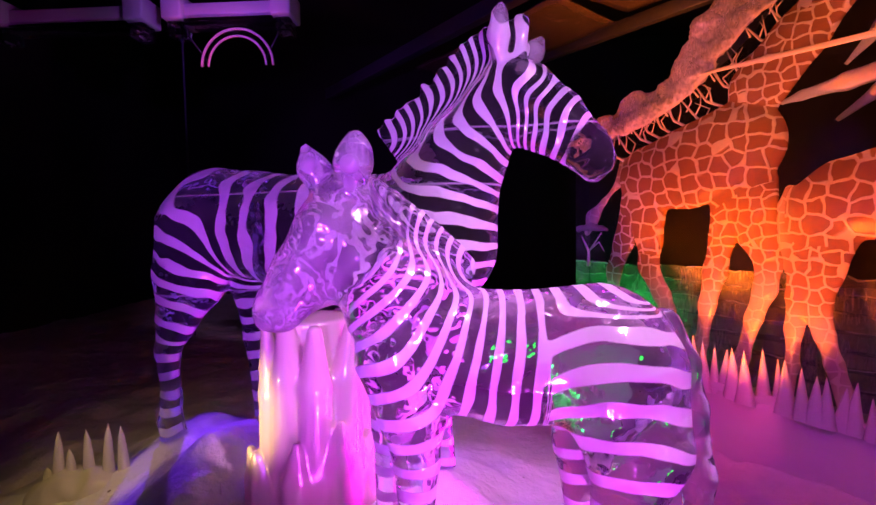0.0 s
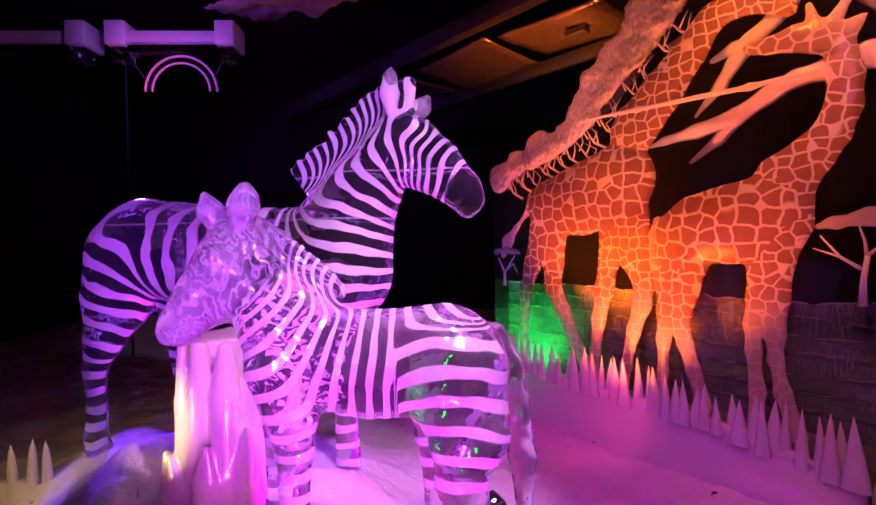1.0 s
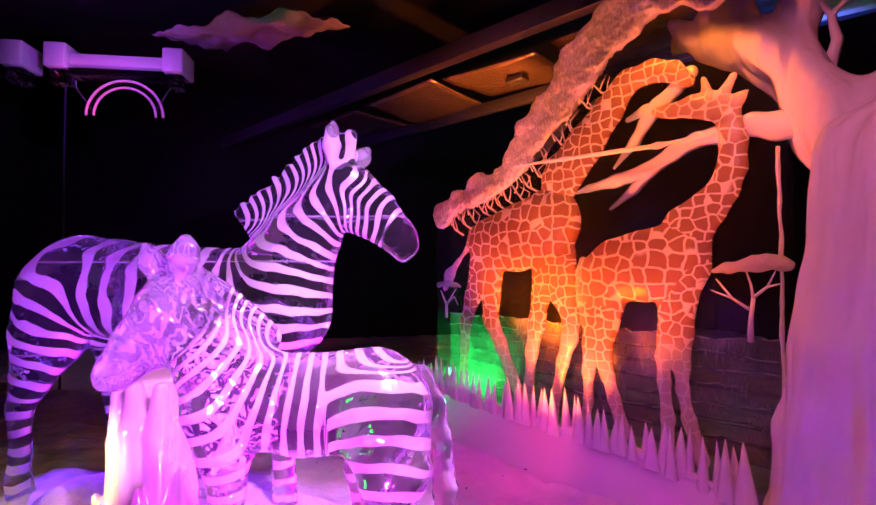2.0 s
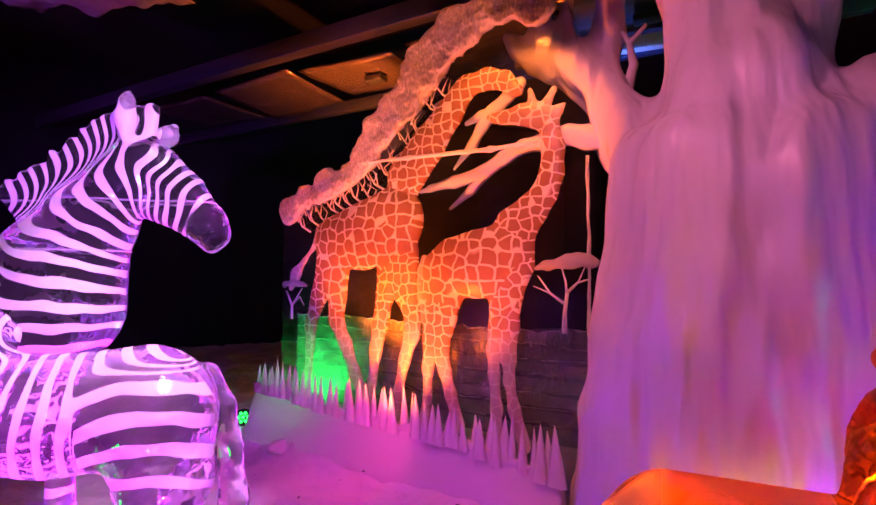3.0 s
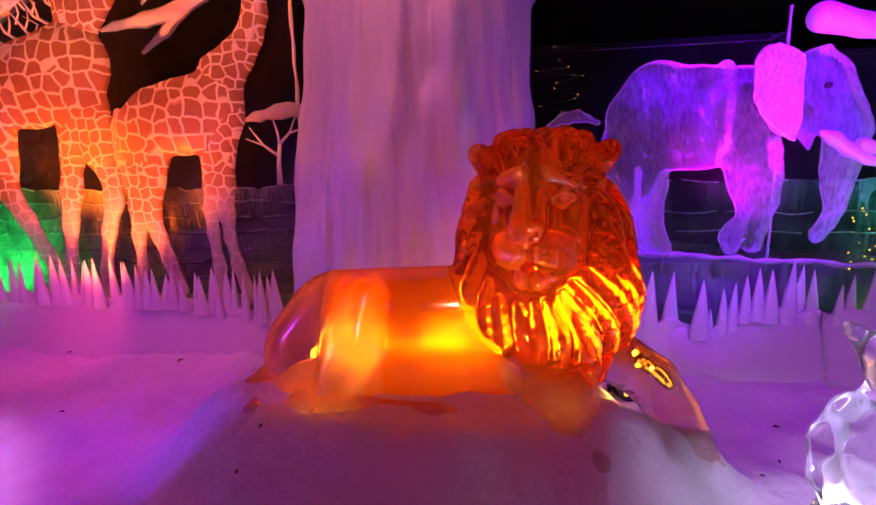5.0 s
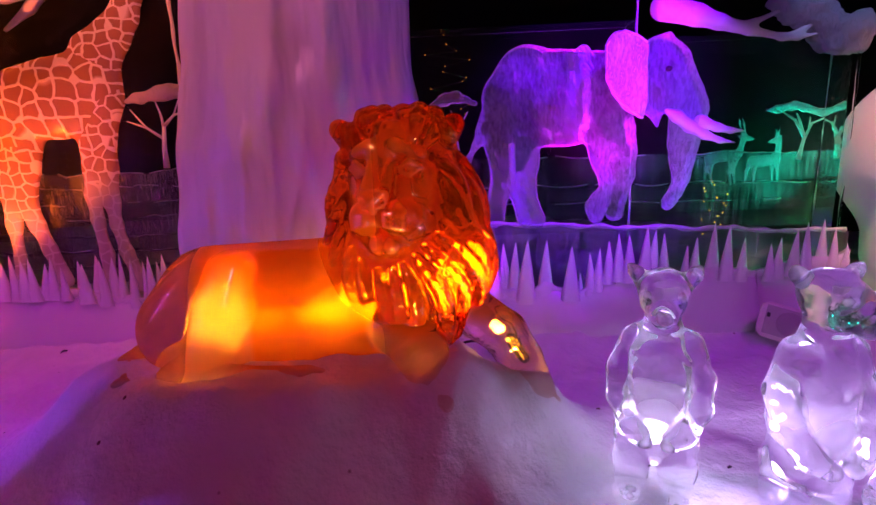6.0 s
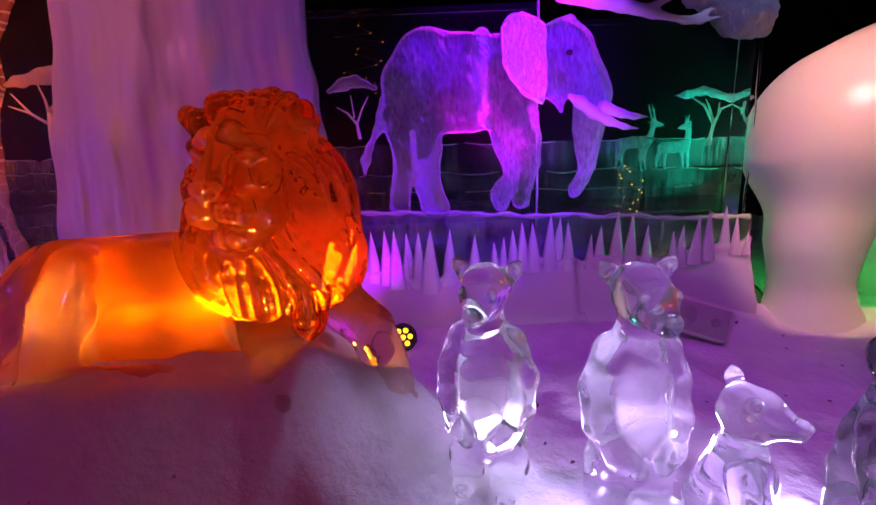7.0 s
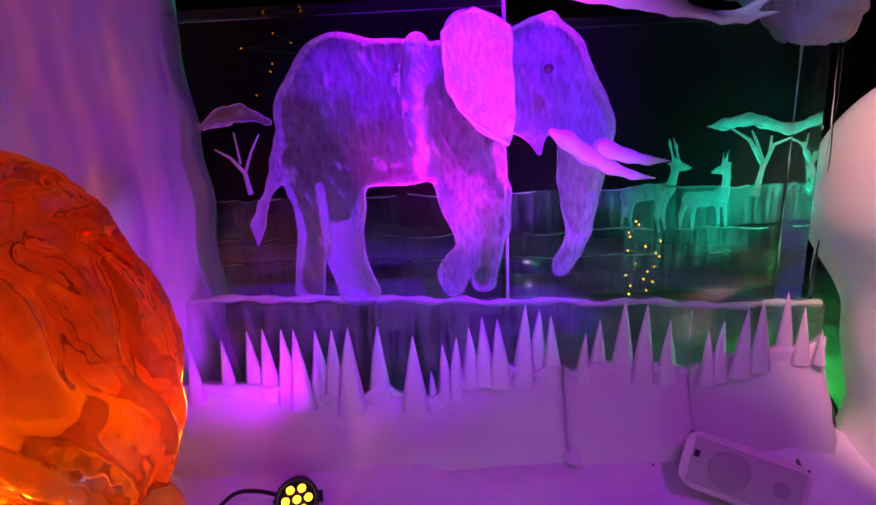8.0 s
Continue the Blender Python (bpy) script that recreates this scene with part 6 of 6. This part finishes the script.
# ---- meerkats ----
def meerkat(x, y, z, size, turn, stance, label):
    def c(pts):
        return [(p[0], p[1], p[2], p[3], q[0], q[1], q[2], q[3]) for p, q in zip(pts, pts[1:])]

    caps = c([(0, 0.02, 0.16, 0.075), (0, 0.015, 0.28, 0.086), (0, 0.005, 0.4, 0.08), (0, 0, 0.47, 0.058), (0, 0, 0.53, 0.046)])
    caps += c([(0, 0.0, 0.6, 0.066), (0, -0.03, 0.592, 0.06)]) + c([(0, -0.06, 0.575, 0.044), (0, -0.105, 0.56, 0.03)]) + c([(-0.004, -0.128, 0.57, 0.012), (0.004, -0.128, 0.57, 0.012)])
    for s in (-1, 1):
        caps += c([(0.055 * s, 0.01, 0.63, 0.022), (0.075 * s, 0.012, 0.652, 0.016), (0.088 * s, 0.012, 0.67, 0.005)])
        caps += c([(0.062 * s, 0.0, 0.455, 0.046), (0.098 * s, -0.005, 0.37, 0.037), (0.1 * s, -0.025, 0.29, 0.034), (0.065 * s, -0.065, 0.225, 0.028), (0.03 * s, -0.088, 0.205, 0.022)])
        caps += c([(0.05 * s, 0.005, 0.17, 0.062), (0.06 * s, 0.0, 0.09, 0.05), (0.06 * s, 0.0, 0.03, 0.042), (0.06 * s, -0.05, 0.02, 0.03)])
        caps += c([(0.034 * s, -0.078, 0.608, 0.011), (0.035 * s, -0.078, 0.608, 0.011)])
    if stance == "low":
        caps = [tuple(np.array(k) - (0, 0, 0.22, 0, 0, 0, 0.22, 0)) for k in caps if k[2] > 0.24]
        caps += c([(0, 0.02, 0.0, 0.09), (0, 0.02, 0.1, 0.095), (0, 0.0, 0.2, 0.08)])
    v, f = sculpt(caps, 0.007, 0.006)
    # A milky patch paints the refracted lamp glow low on the front.
    belly_glow = np.exp(-((v[:, 2] - (0.06 if stance == "low" else 0.27)) / 0.07) ** 2 - (v[:, 0] / 0.07) ** 2)
    v *= size
    v += 0.004 * np.array([noise.noise_vector(Vector(p) * 25) for p in v])
    # Milk along ridges and creases paints white highlights.
    ob = skin("meerkat_sculpture", v, f, MEERKAT, None, "", {"milk": 0.04 + 0.5 * belly_glow + 0.7 * smooth_step((np.abs(ridges(v, f, 0.2)) - 0.2) / 0.7), "amber": 0 * v[:, 0]})
    ob.matrix_world = pose(x, y, z, 0, 0, turn)
    return tagged(ob, label, "ice sculpture", "meerkat sculptures")


meerkat(2.13, -0.86, 0.06, 0.88, -78, "up", "clear ice meerkat standing upright on lit snow, slim")
meerkat(2.23, -1.17, 0.04, 0.93, -48, "up", "clear ice meerkat standing upright, broad with pricked ears")
meerkat(2.28, -1.38, 0.03, 0.86, 18, "low", "clear ice meerkat sitting low, seen with turned snout")
meerkat(2.3, -1.6, 0.03, 0.8, -20, "up", "clear ice meerkat standing beside the others")

# ---- white snow animal ----
W_AT = upright((4.235, -1.79, 0), (0.559, -0.829))
v, f = sculpt(chain([(-0.14, 0.86, 0.4), (0.1, 0.92, 0.42), (0.6, 0.92, 0.42)]) + chain([(-0.27, 0.72, 0.26, -0.05), (-0.29, 0.5, 0.15, -0.1), (-0.3, 0.38, 0.145, -0.1), (-0.29, 0.2, 0.125, -0.1), (-0.27, 0.02, 0.21, -0.1)])
              + chain([(0.4, 0.6, 0.2, 0.2), (0.42, 0.0, 0.16, 0.2)]) + chain([(0.7, 0.6, 0.25), (0.72, 0.0, 0.17)]), 0.022, 0.05)
ob = skin("snow_animal_sculpture", v, f, SNOWICE)
ob.matrix_world = W_AT
tagged(ob, "large smooth white snow sculpture of a stout animal", "snow sculpture")


# ---- lamps, speaker, cables ----
def led_lamp(label, place, target, glow, radius=0.06):
    ob = thing("led_floodlight", label, "floodlight", group="floodlights on the snow")
    ob.matrix_world = look(place, target) @ pose(0, 0, 0)
    bm = bmesh.new()
    bmesh.ops.create_cone(bm, cap_ends=True, segments=24, radius1=radius * 0.8, radius2=radius, depth=0.1, matrix=Matrix.Translation((0, 0, 0.06)) @ Matrix.Rotation(math.pi, 4, "X"))
    housing = part("housing", bm, PLASTIC, ob)
    bm = bmesh.new()
    tube(bm, [(radius * 0.97 * math.cos(t), radius * 0.97 * math.sin(t), 0.008, 0.006) for t in np.linspace(0, 2 * math.pi, 29)], 6)
    part("rim", bm, PLASTIC, housing)
    for q in range(7):
        t, r = q * math.pi / 3, (radius * 0.55 if q < 6 else 0)
        bm = bmesh.new()
        bmesh.ops.create_icosphere(bm, subdivisions=2, radius=radius * 0.21, matrix=Matrix.Translation((r * math.cos(t), r * math.sin(t), 0.009)) @ Matrix.Diagonal((1, 1, 0.35, 1)))
        part("led", bm, glow, housing, "bright lit lens")
    bm = bmesh.new()
    tube(bm, [(-radius * 1.1, 0, 0.06, 0.008), (-radius * 1.15, -radius * 1.3, 0.06, 0.008), (radius * 1.15, -radius * 1.3, 0.06, 0.008), (radius * 1.1, 0, 0.06, 0.008)])
    part("bracket", bm, PLASTIC, ob)
    return ob


led_lamp("small black floodlight shining green beside the giraffe panel", (0.665, 3.466, 0.1), (0.9, 1.0, 0.6), GREEN_GLOW)
led_lamp("small black floodlight shining green beyond the elephant panel", (4.74, -1.874, 0.08), (2.5, -1.5, 0.7), GREEN_GLOW, 0.07)


def lamp_bar():
    """The black lamp on the snow behind the zebras."""
    ob = thing("led_bar", "black floodlight bar lying on the snow", "floodlight", group="floodlights on the snow")
    ob.matrix_world = pose(0.56, 1.42, 0.11, 0, -24, 20)
    bm = bmesh.new()
    box(bm, (-0.14, -0.05, -0.04), (0.14, 0.05, 0.04), 0.012)
    housing = part("housing", bm, PLASTIC, ob)
    for i in range(7):
        bm = bmesh.new()
        bmesh.ops.create_circle(bm, cap_ends=True, segments=10, radius=0.008, matrix=Matrix.Translation((-0.11 + 0.036 * i, -0.02, 0.0425)))
        part("led", bm, WHITE_GLOW, housing, "small lit white lamp")
    return ob


lamp_bar()
led_lamp("small floodlight shining amber behind the lion", (2.72, -0.14, 0.09), (2.0, -1.0, 0.6), AMBER_GLOW, 0.058)


def speaker():
    ob = thing("speaker", "cream plastic loudspeaker lying tilted on the snow", "speaker")
    ob.matrix_world = Matrix.Translation((3.41, -1.175, 0.135)) @ Matrix.Rotation(radians(-74), 4, "Z") @ Matrix.Rotation(radians(15), 4, "Y") @ Matrix.Rotation(radians(-22), 4, "X") @ Matrix.Scale(0.92, 4)
    bm = bmesh.new()
    prism(bm, [(sx * 0.125 + 0.045 * math.cos(a), sz * 0.045 + 0.04 * math.sin(a)) for sx, sz, q in ((1, -1, 3), (1, 1, 0), (-1, 1, 1), (-1, -1, 2)) for a in np.linspace(q * math.pi / 2, (q + 1) * math.pi / 2, 7)], -0.03, 0.0)
    bmesh.ops.bevel(bm, geom=[e for e in bm.edges if abs(e.verts[0].co.y - e.verts[1].co.y) < 1e-5], offset=0.008, segments=3, affect="EDGES")
    part("frame", bm, CREAM, ob)
    bm = bmesh.new()
    a = [bm.verts.new((x, 0.0, z)) for x, z in ((-0.16, -0.078), (0.16, -0.078), (0.16, 0.078), (-0.16, 0.078))]
    b = [bm.verts.new((x, 0.16, z)) for x, z in ((-0.11, -0.05), (0.11, -0.05), (0.11, 0.05), (-0.11, 0.05))]
    bm.faces.new(b)
    for i in range(4):
        bm.faces.new((a[(i + 1) % 4], a[i], b[i], b[(i + 1) % 4]))
    bmesh.ops.recalc_face_normals(bm, faces=bm.faces[:])
    part("cabinet", bm, CREAM, ob, smooth=False)
    bm = bmesh.new()
    box(bm, (-0.15, -0.034, -0.068), (0.15, -0.027, 0.068), 0.003)
    grille = part("grille", bm, GREY, ob, "fine pinkish mesh grille")
    # Flat darker discs on the grille paint the shading of round cones.
    for x, r in ((-0.045, 0.058), (0.095, 0.022)):
        bm = bmesh.new()
        bmesh.ops.create_cone(bm, cap_ends=True, segments=28, radius1=r, radius2=r * 0.94, depth=0.003, matrix=Matrix.Translation((x, -0.035, 0)) @ Matrix.Rotation(math.pi / 2, 4, "X"))
        part("cone_shade", bm, solid("grille_shadow", (0.34, 0.3, 0.3), 0.8, scale=300, strength=0.4), grille, "darker disc on the grille as shade of a round cone")
    bm = bmesh.new()
    box(bm, (-0.146, -0.037, 0.01), (-0.132, -0.033, 0.03))
    part("badge", bm, PLASTIC, grille, "small dark badge")


speaker()
for pts in ([(3.56, -1.32, 0.1), (3.75, -1.3, 0.05), (3.92, -1.3, 0.06), (4.05, -1.36, 0.16)], [(3.6, -1.33, 0.06), (3.85, -1.38, 0.045), (4.1, -1.46, 0.06), (4.3, -1.4, 0.05)],
            [(2.72, -0.1, 0.08), (2.66, 0.02, 0.12), (2.58, 0.06, 0.06), (2.5, 0.05, 0.05)]):
    curve = bpy.data.curves.new("cable", "CURVE")
    curve.dimensions, curve.bevel_depth, curve.bevel_resolution = "3D", 0.006, 2
    sp = curve.splines.new("NURBS")
    sp.points.add(len(pts) - 1)
    for p, q in zip(sp.points, pts):
        p.co = (*q, 1)
    sp.use_endpoint_u, sp.order_u = True, 3
    curve.materials.append(PLASTIC)
    tagged(new("cable", curve), "thin black cable lying on snow", "cable", "cables")

# ---- roof ----
ROOF_AT = upright((1.88, 2.33, 3.0), (0.645, -0.764))
bm = bmesh.new()
box(bm, (-5.5, -0.05, -0.06), (2.5, 0.05, 0.08), 0.006)
ob = tagged(part("roof_beam", bm, STEEL), "dark painted steel roof beam", "beam", "roof beams", "structure")
ob.matrix_world = ROOF_AT
bm = bmesh.new()
box(bm, (-5.5, 1.28, -0.04), (2.5, 1.36, 0.08), 0.006)
ob = tagged(part("roof_beam", bm, STEEL), "dark painted steel roof beam", "beam", "roof beams", "structure")
ob.matrix_world = ROOF_AT
for i in range(6):
    bm = bmesh.new()
    bmesh.ops.create_grid(bm, x_segments=12, y_segments=10, size=0.5)
    for vert in bm.verts:
        vert.co = (vert.co.x * 1.0, vert.co.y * 0.82, 0.02 * noise.noise((vert.co.x * 3, vert.co.y * 3, i)))
    made = bmesh.ops.extrude_face_region(bm, geom=bm.faces[:])
    bmesh.ops.translate(bm, verts=[g for g in made["geom"] if isinstance(g, bmesh.types.BMVert)], vec=(0, 0, 0.02))
    bmesh.ops.recalc_face_normals(bm, faces=bm.faces[:])
    board = part("ceiling_board", bm, FOIL)
    board.matrix_world = ROOF_AT @ pose(-3.5 + 1.14 * i, 0.8, 0.03, (2, -3, 4, 1, -2, 3)[i], (1, -2, 2, -1, 3, 1)[i], 0)
    tagged(board, "shiny crinkled ceiling board catching orange light", "ceiling board", "ceiling boards")
    if i in (2, 4):
        bm = bmesh.new()
        box(bm, (-0.09, -0.06, -0.05), (0.09, 0.06, 0.0), 0.008)
        vent = part("roof_lamp_box", bm, PLASTIC)
        vent.matrix_world = ROOF_AT @ pose(-3.4 + 1.14 * i, 0.75, 0.0)
        tagged(vent, "small black lamp box on ceiling board", "lamp box", "lamp boxes")


def ice_beam(x0, x1):
    ob = thing("ice_beam", "pale ice entablature beam glowing violet, high on a facade", "ice beam", group="ice beams")
    ob.location = (0, 4.6, 0)
    bm = bmesh.new()
    box(bm, (x0 + 0.1, -0.1, 3.24), (x1 - 0.1, 0.1, 3.36), 0.015)
    part("beam", bm, SNOWICE, ob)
    for i in range(2):
        bm = bmesh.new()
        box(bm, (x0 + 0.02, -0.12, 3.16 + 0.03 * i), (x1 - 0.02, 0.12, 3.18 + 0.03 * i), 0.006)
        part("moulding", bm, CLEAR, ob)
    for x in (x0, x1):
        bm = bmesh.new()
        box(bm, (x - 0.1, -0.16, 3.2), (x + 0.1, 0.16, 3.44), 0.02)
        part("cap", bm, SNOWICE, ob)
        bm = bmesh.new()
        box(bm, (x - 0.07, -0.1, 3.06), (x + 0.07, 0.1, 3.2), 0.01)
        part("bracket", bm, CLEAR, ob)


ice_beam(-2.62, -1.55)
ice_beam(-4.4, -3.0)
arch = thing("ice_arch", "clear ice arch of two rings catching violet light", "ice arch")
arch.location = (-2.05, 4.6, 2.78)
for r, t in ((0.36, 0.013), (0.33, 0.009), (0.29, 0.012)):
    bm = bmesh.new()
    tube(bm, [(r * math.cos(a), 0, r * math.sin(a), t) for a in np.linspace(0, math.pi, 25)], 8)
    part("ring", bm, SNOWICE if r != 0.33 else CLEAR, arch)
for x0, x1 in ((-0.55, -0.3), (0.48, 0.28)):
    bm = bmesh.new()
    tube(bm, [(x0, 0, 0.4, 0.008), (x1, 0, 0.05, 0.008)])
    part("strut", bm, STEEL, arch)
bm = bmesh.new()
tube(bm, [(-0.55, 0, 0.42, 0.01), (-0.55, 0, -2.7, 0.012)])
part("post", bm, STEEL, arch)

bm = bmesh.new()
bmesh.ops.create_grid(bm, x_segments=60, y_segments=40, size=0.5)
for vert in bm.verts:
    x, y = vert.co.x * 1.8, vert.co.y * 0.9
    vert.co = (x, y, 0.12 * noise.noise((x * 2.5, y * 2.5, 3)) + 0.04 * noise.noise((x * 8, y * 8, 1)))
made = bmesh.ops.extrude_face_region(bm, geom=bm.faces[:])
bmesh.ops.translate(bm, verts=[g for g in made["geom"] if isinstance(g, bmesh.types.BMVert)], vec=(0, 0, 0.01))
drape = part("ceiling_drape", bm, solid("drape_cloth", (0.25, 0.22, 0.24), 0.9, scale=12, strength=0.5))
drape.matrix_world = pose(-0.8, 4.4, 3.62, 14, 6, -35)
tagged(drape, "crumpled cloth hung under the ceiling, dim purple", "ceiling cloth")

beam = thing("pale_beam", "pale wooden beam behind the baobab limbs", "beam")
beam.matrix_world = upright((3.3, 2.13, 2.9), (0.35, -0.33))
bm = bmesh.new()
box(bm, (-0.9, -0.04, -0.05), (1.2, 0.04, 0.05), 0.008)
part("board", bm, solid("pale_wood", (0.5, 0.42, 0.3), 0.6), beam)
for i, (x, y, z) in enumerate(((-0.25, 0.2, 0.2), (0.1, 0.25, 0.28), (0.42, 0.2, 0.2), (0.8, 0.3, 0.3))):
    bm = bmesh.new()
    box(bm, (-0.15, -0.1, -0.18), (0.15, 0.1, 0.18), 0.03)
    blk = part("ice_block", bm, BLOCK)
    blk.matrix_world = beam.matrix_world @ pose(x, y, z, 4 * i, 9, 14 * i)
    tagged(blk, "rough blue-lit ice block high behind the tree", "ice block", "ice blocks")


def ice_glints(label, at, spots, glow=AMBER_GLOW, size=0.005):
    """Tiny glowing beads that stand in for warm reflections in the ice, on an added dark thread."""
    ob = thing("ice_glints", label, "string lights", group="string lights")
    ob.matrix_world = at
    for u, y, z in spots:
        bm = bmesh.new()
        bmesh.ops.create_icosphere(bm, subdivisions=1, radius=size)
        glint = part("glint", bm, glow, ob)
        glint.location = (u, y, z)
    bm = bmesh.new()
    tube(bm, [(u, y + 0.006, z, 0.0015) for u, y, z in spots], 4)
    part("glint_thread", bm, PLASTIC, ob)


rng = random.Random(21)
ice_glints("tiny warm reflections in the clear ice panel, built as glowing beads", E_AT, [(1.42 + rng.uniform(-0.07, 0.07), 0.3 + rng.uniform(0, 0.05), 0.43 + 0.017 * i) for i in range(19)])
ice_glints("tiny orange reflections in the dark behind the tree, built as glowing beads", E_AT, [(-0.05 + rng.uniform(-0.12, 0.14), 0.5 + rng.uniform(0, 0.1), 1.15 + 0.03 * i) for i in range(14)], DIM_GLOW, 0.0035)

for x, y, turn, size in ((0.92, 2.7, 30, 0.09), (1.02, 2.62, -12, 0.06), (3.35, -0.72, 20, 0.05), (3.3, -0.35, 70, 0.04)):
    v, f = sculpt([(-size, 0, 0.02, size * 0.5, size, 0, 0.03, size * 0.45), (-size * 0.5, size * 0.3, 0.02, size * 0.4, size * 0.6, size * 0.2, 0.05, size * 0.3)], 0.012, 0.01)
    v += 0.3 * size * np.array([noise.noise_vector(Vector(p) * 9) for p in v])
    chunk = skin("snow_chunk", v, f, SNOW)
    chunk.matrix_world = pose(x, y, float(ground_height(np.array(x), np.array(y))), 0, 0, turn)
    tagged(chunk, "broken chunk of packed snow on the floor", "snow chunk", "snow chunks")
rng = random.Random(9)
for i in range(26):
    x, y = rng.choice(((rng.uniform(0.7, 1.7), rng.uniform(1.0, 2.5)), (rng.uniform(2.3, 3.2), rng.uniform(-1.3, -0.6))))
    bm = bmesh.new()
    z = float(ground_height(np.array(x), np.array(y))) + 0.012
    a, r = rng.uniform(0, 6.28), rng.uniform(0.01, 0.035)
    tube(bm, [(x, y, z, 0.003), (x + r * 0.5 * math.cos(a), y + r * 0.5 * math.sin(a), z + 0.004, 0.004), (x + r * math.cos(a + 0.3), y + r * math.sin(a + 0.3), z, 0.002)], 5)
    tagged(part("bark_scrap", bm, PLASTIC), "small dark scrap lying on the snow", "scrap", "scraps on the snow")
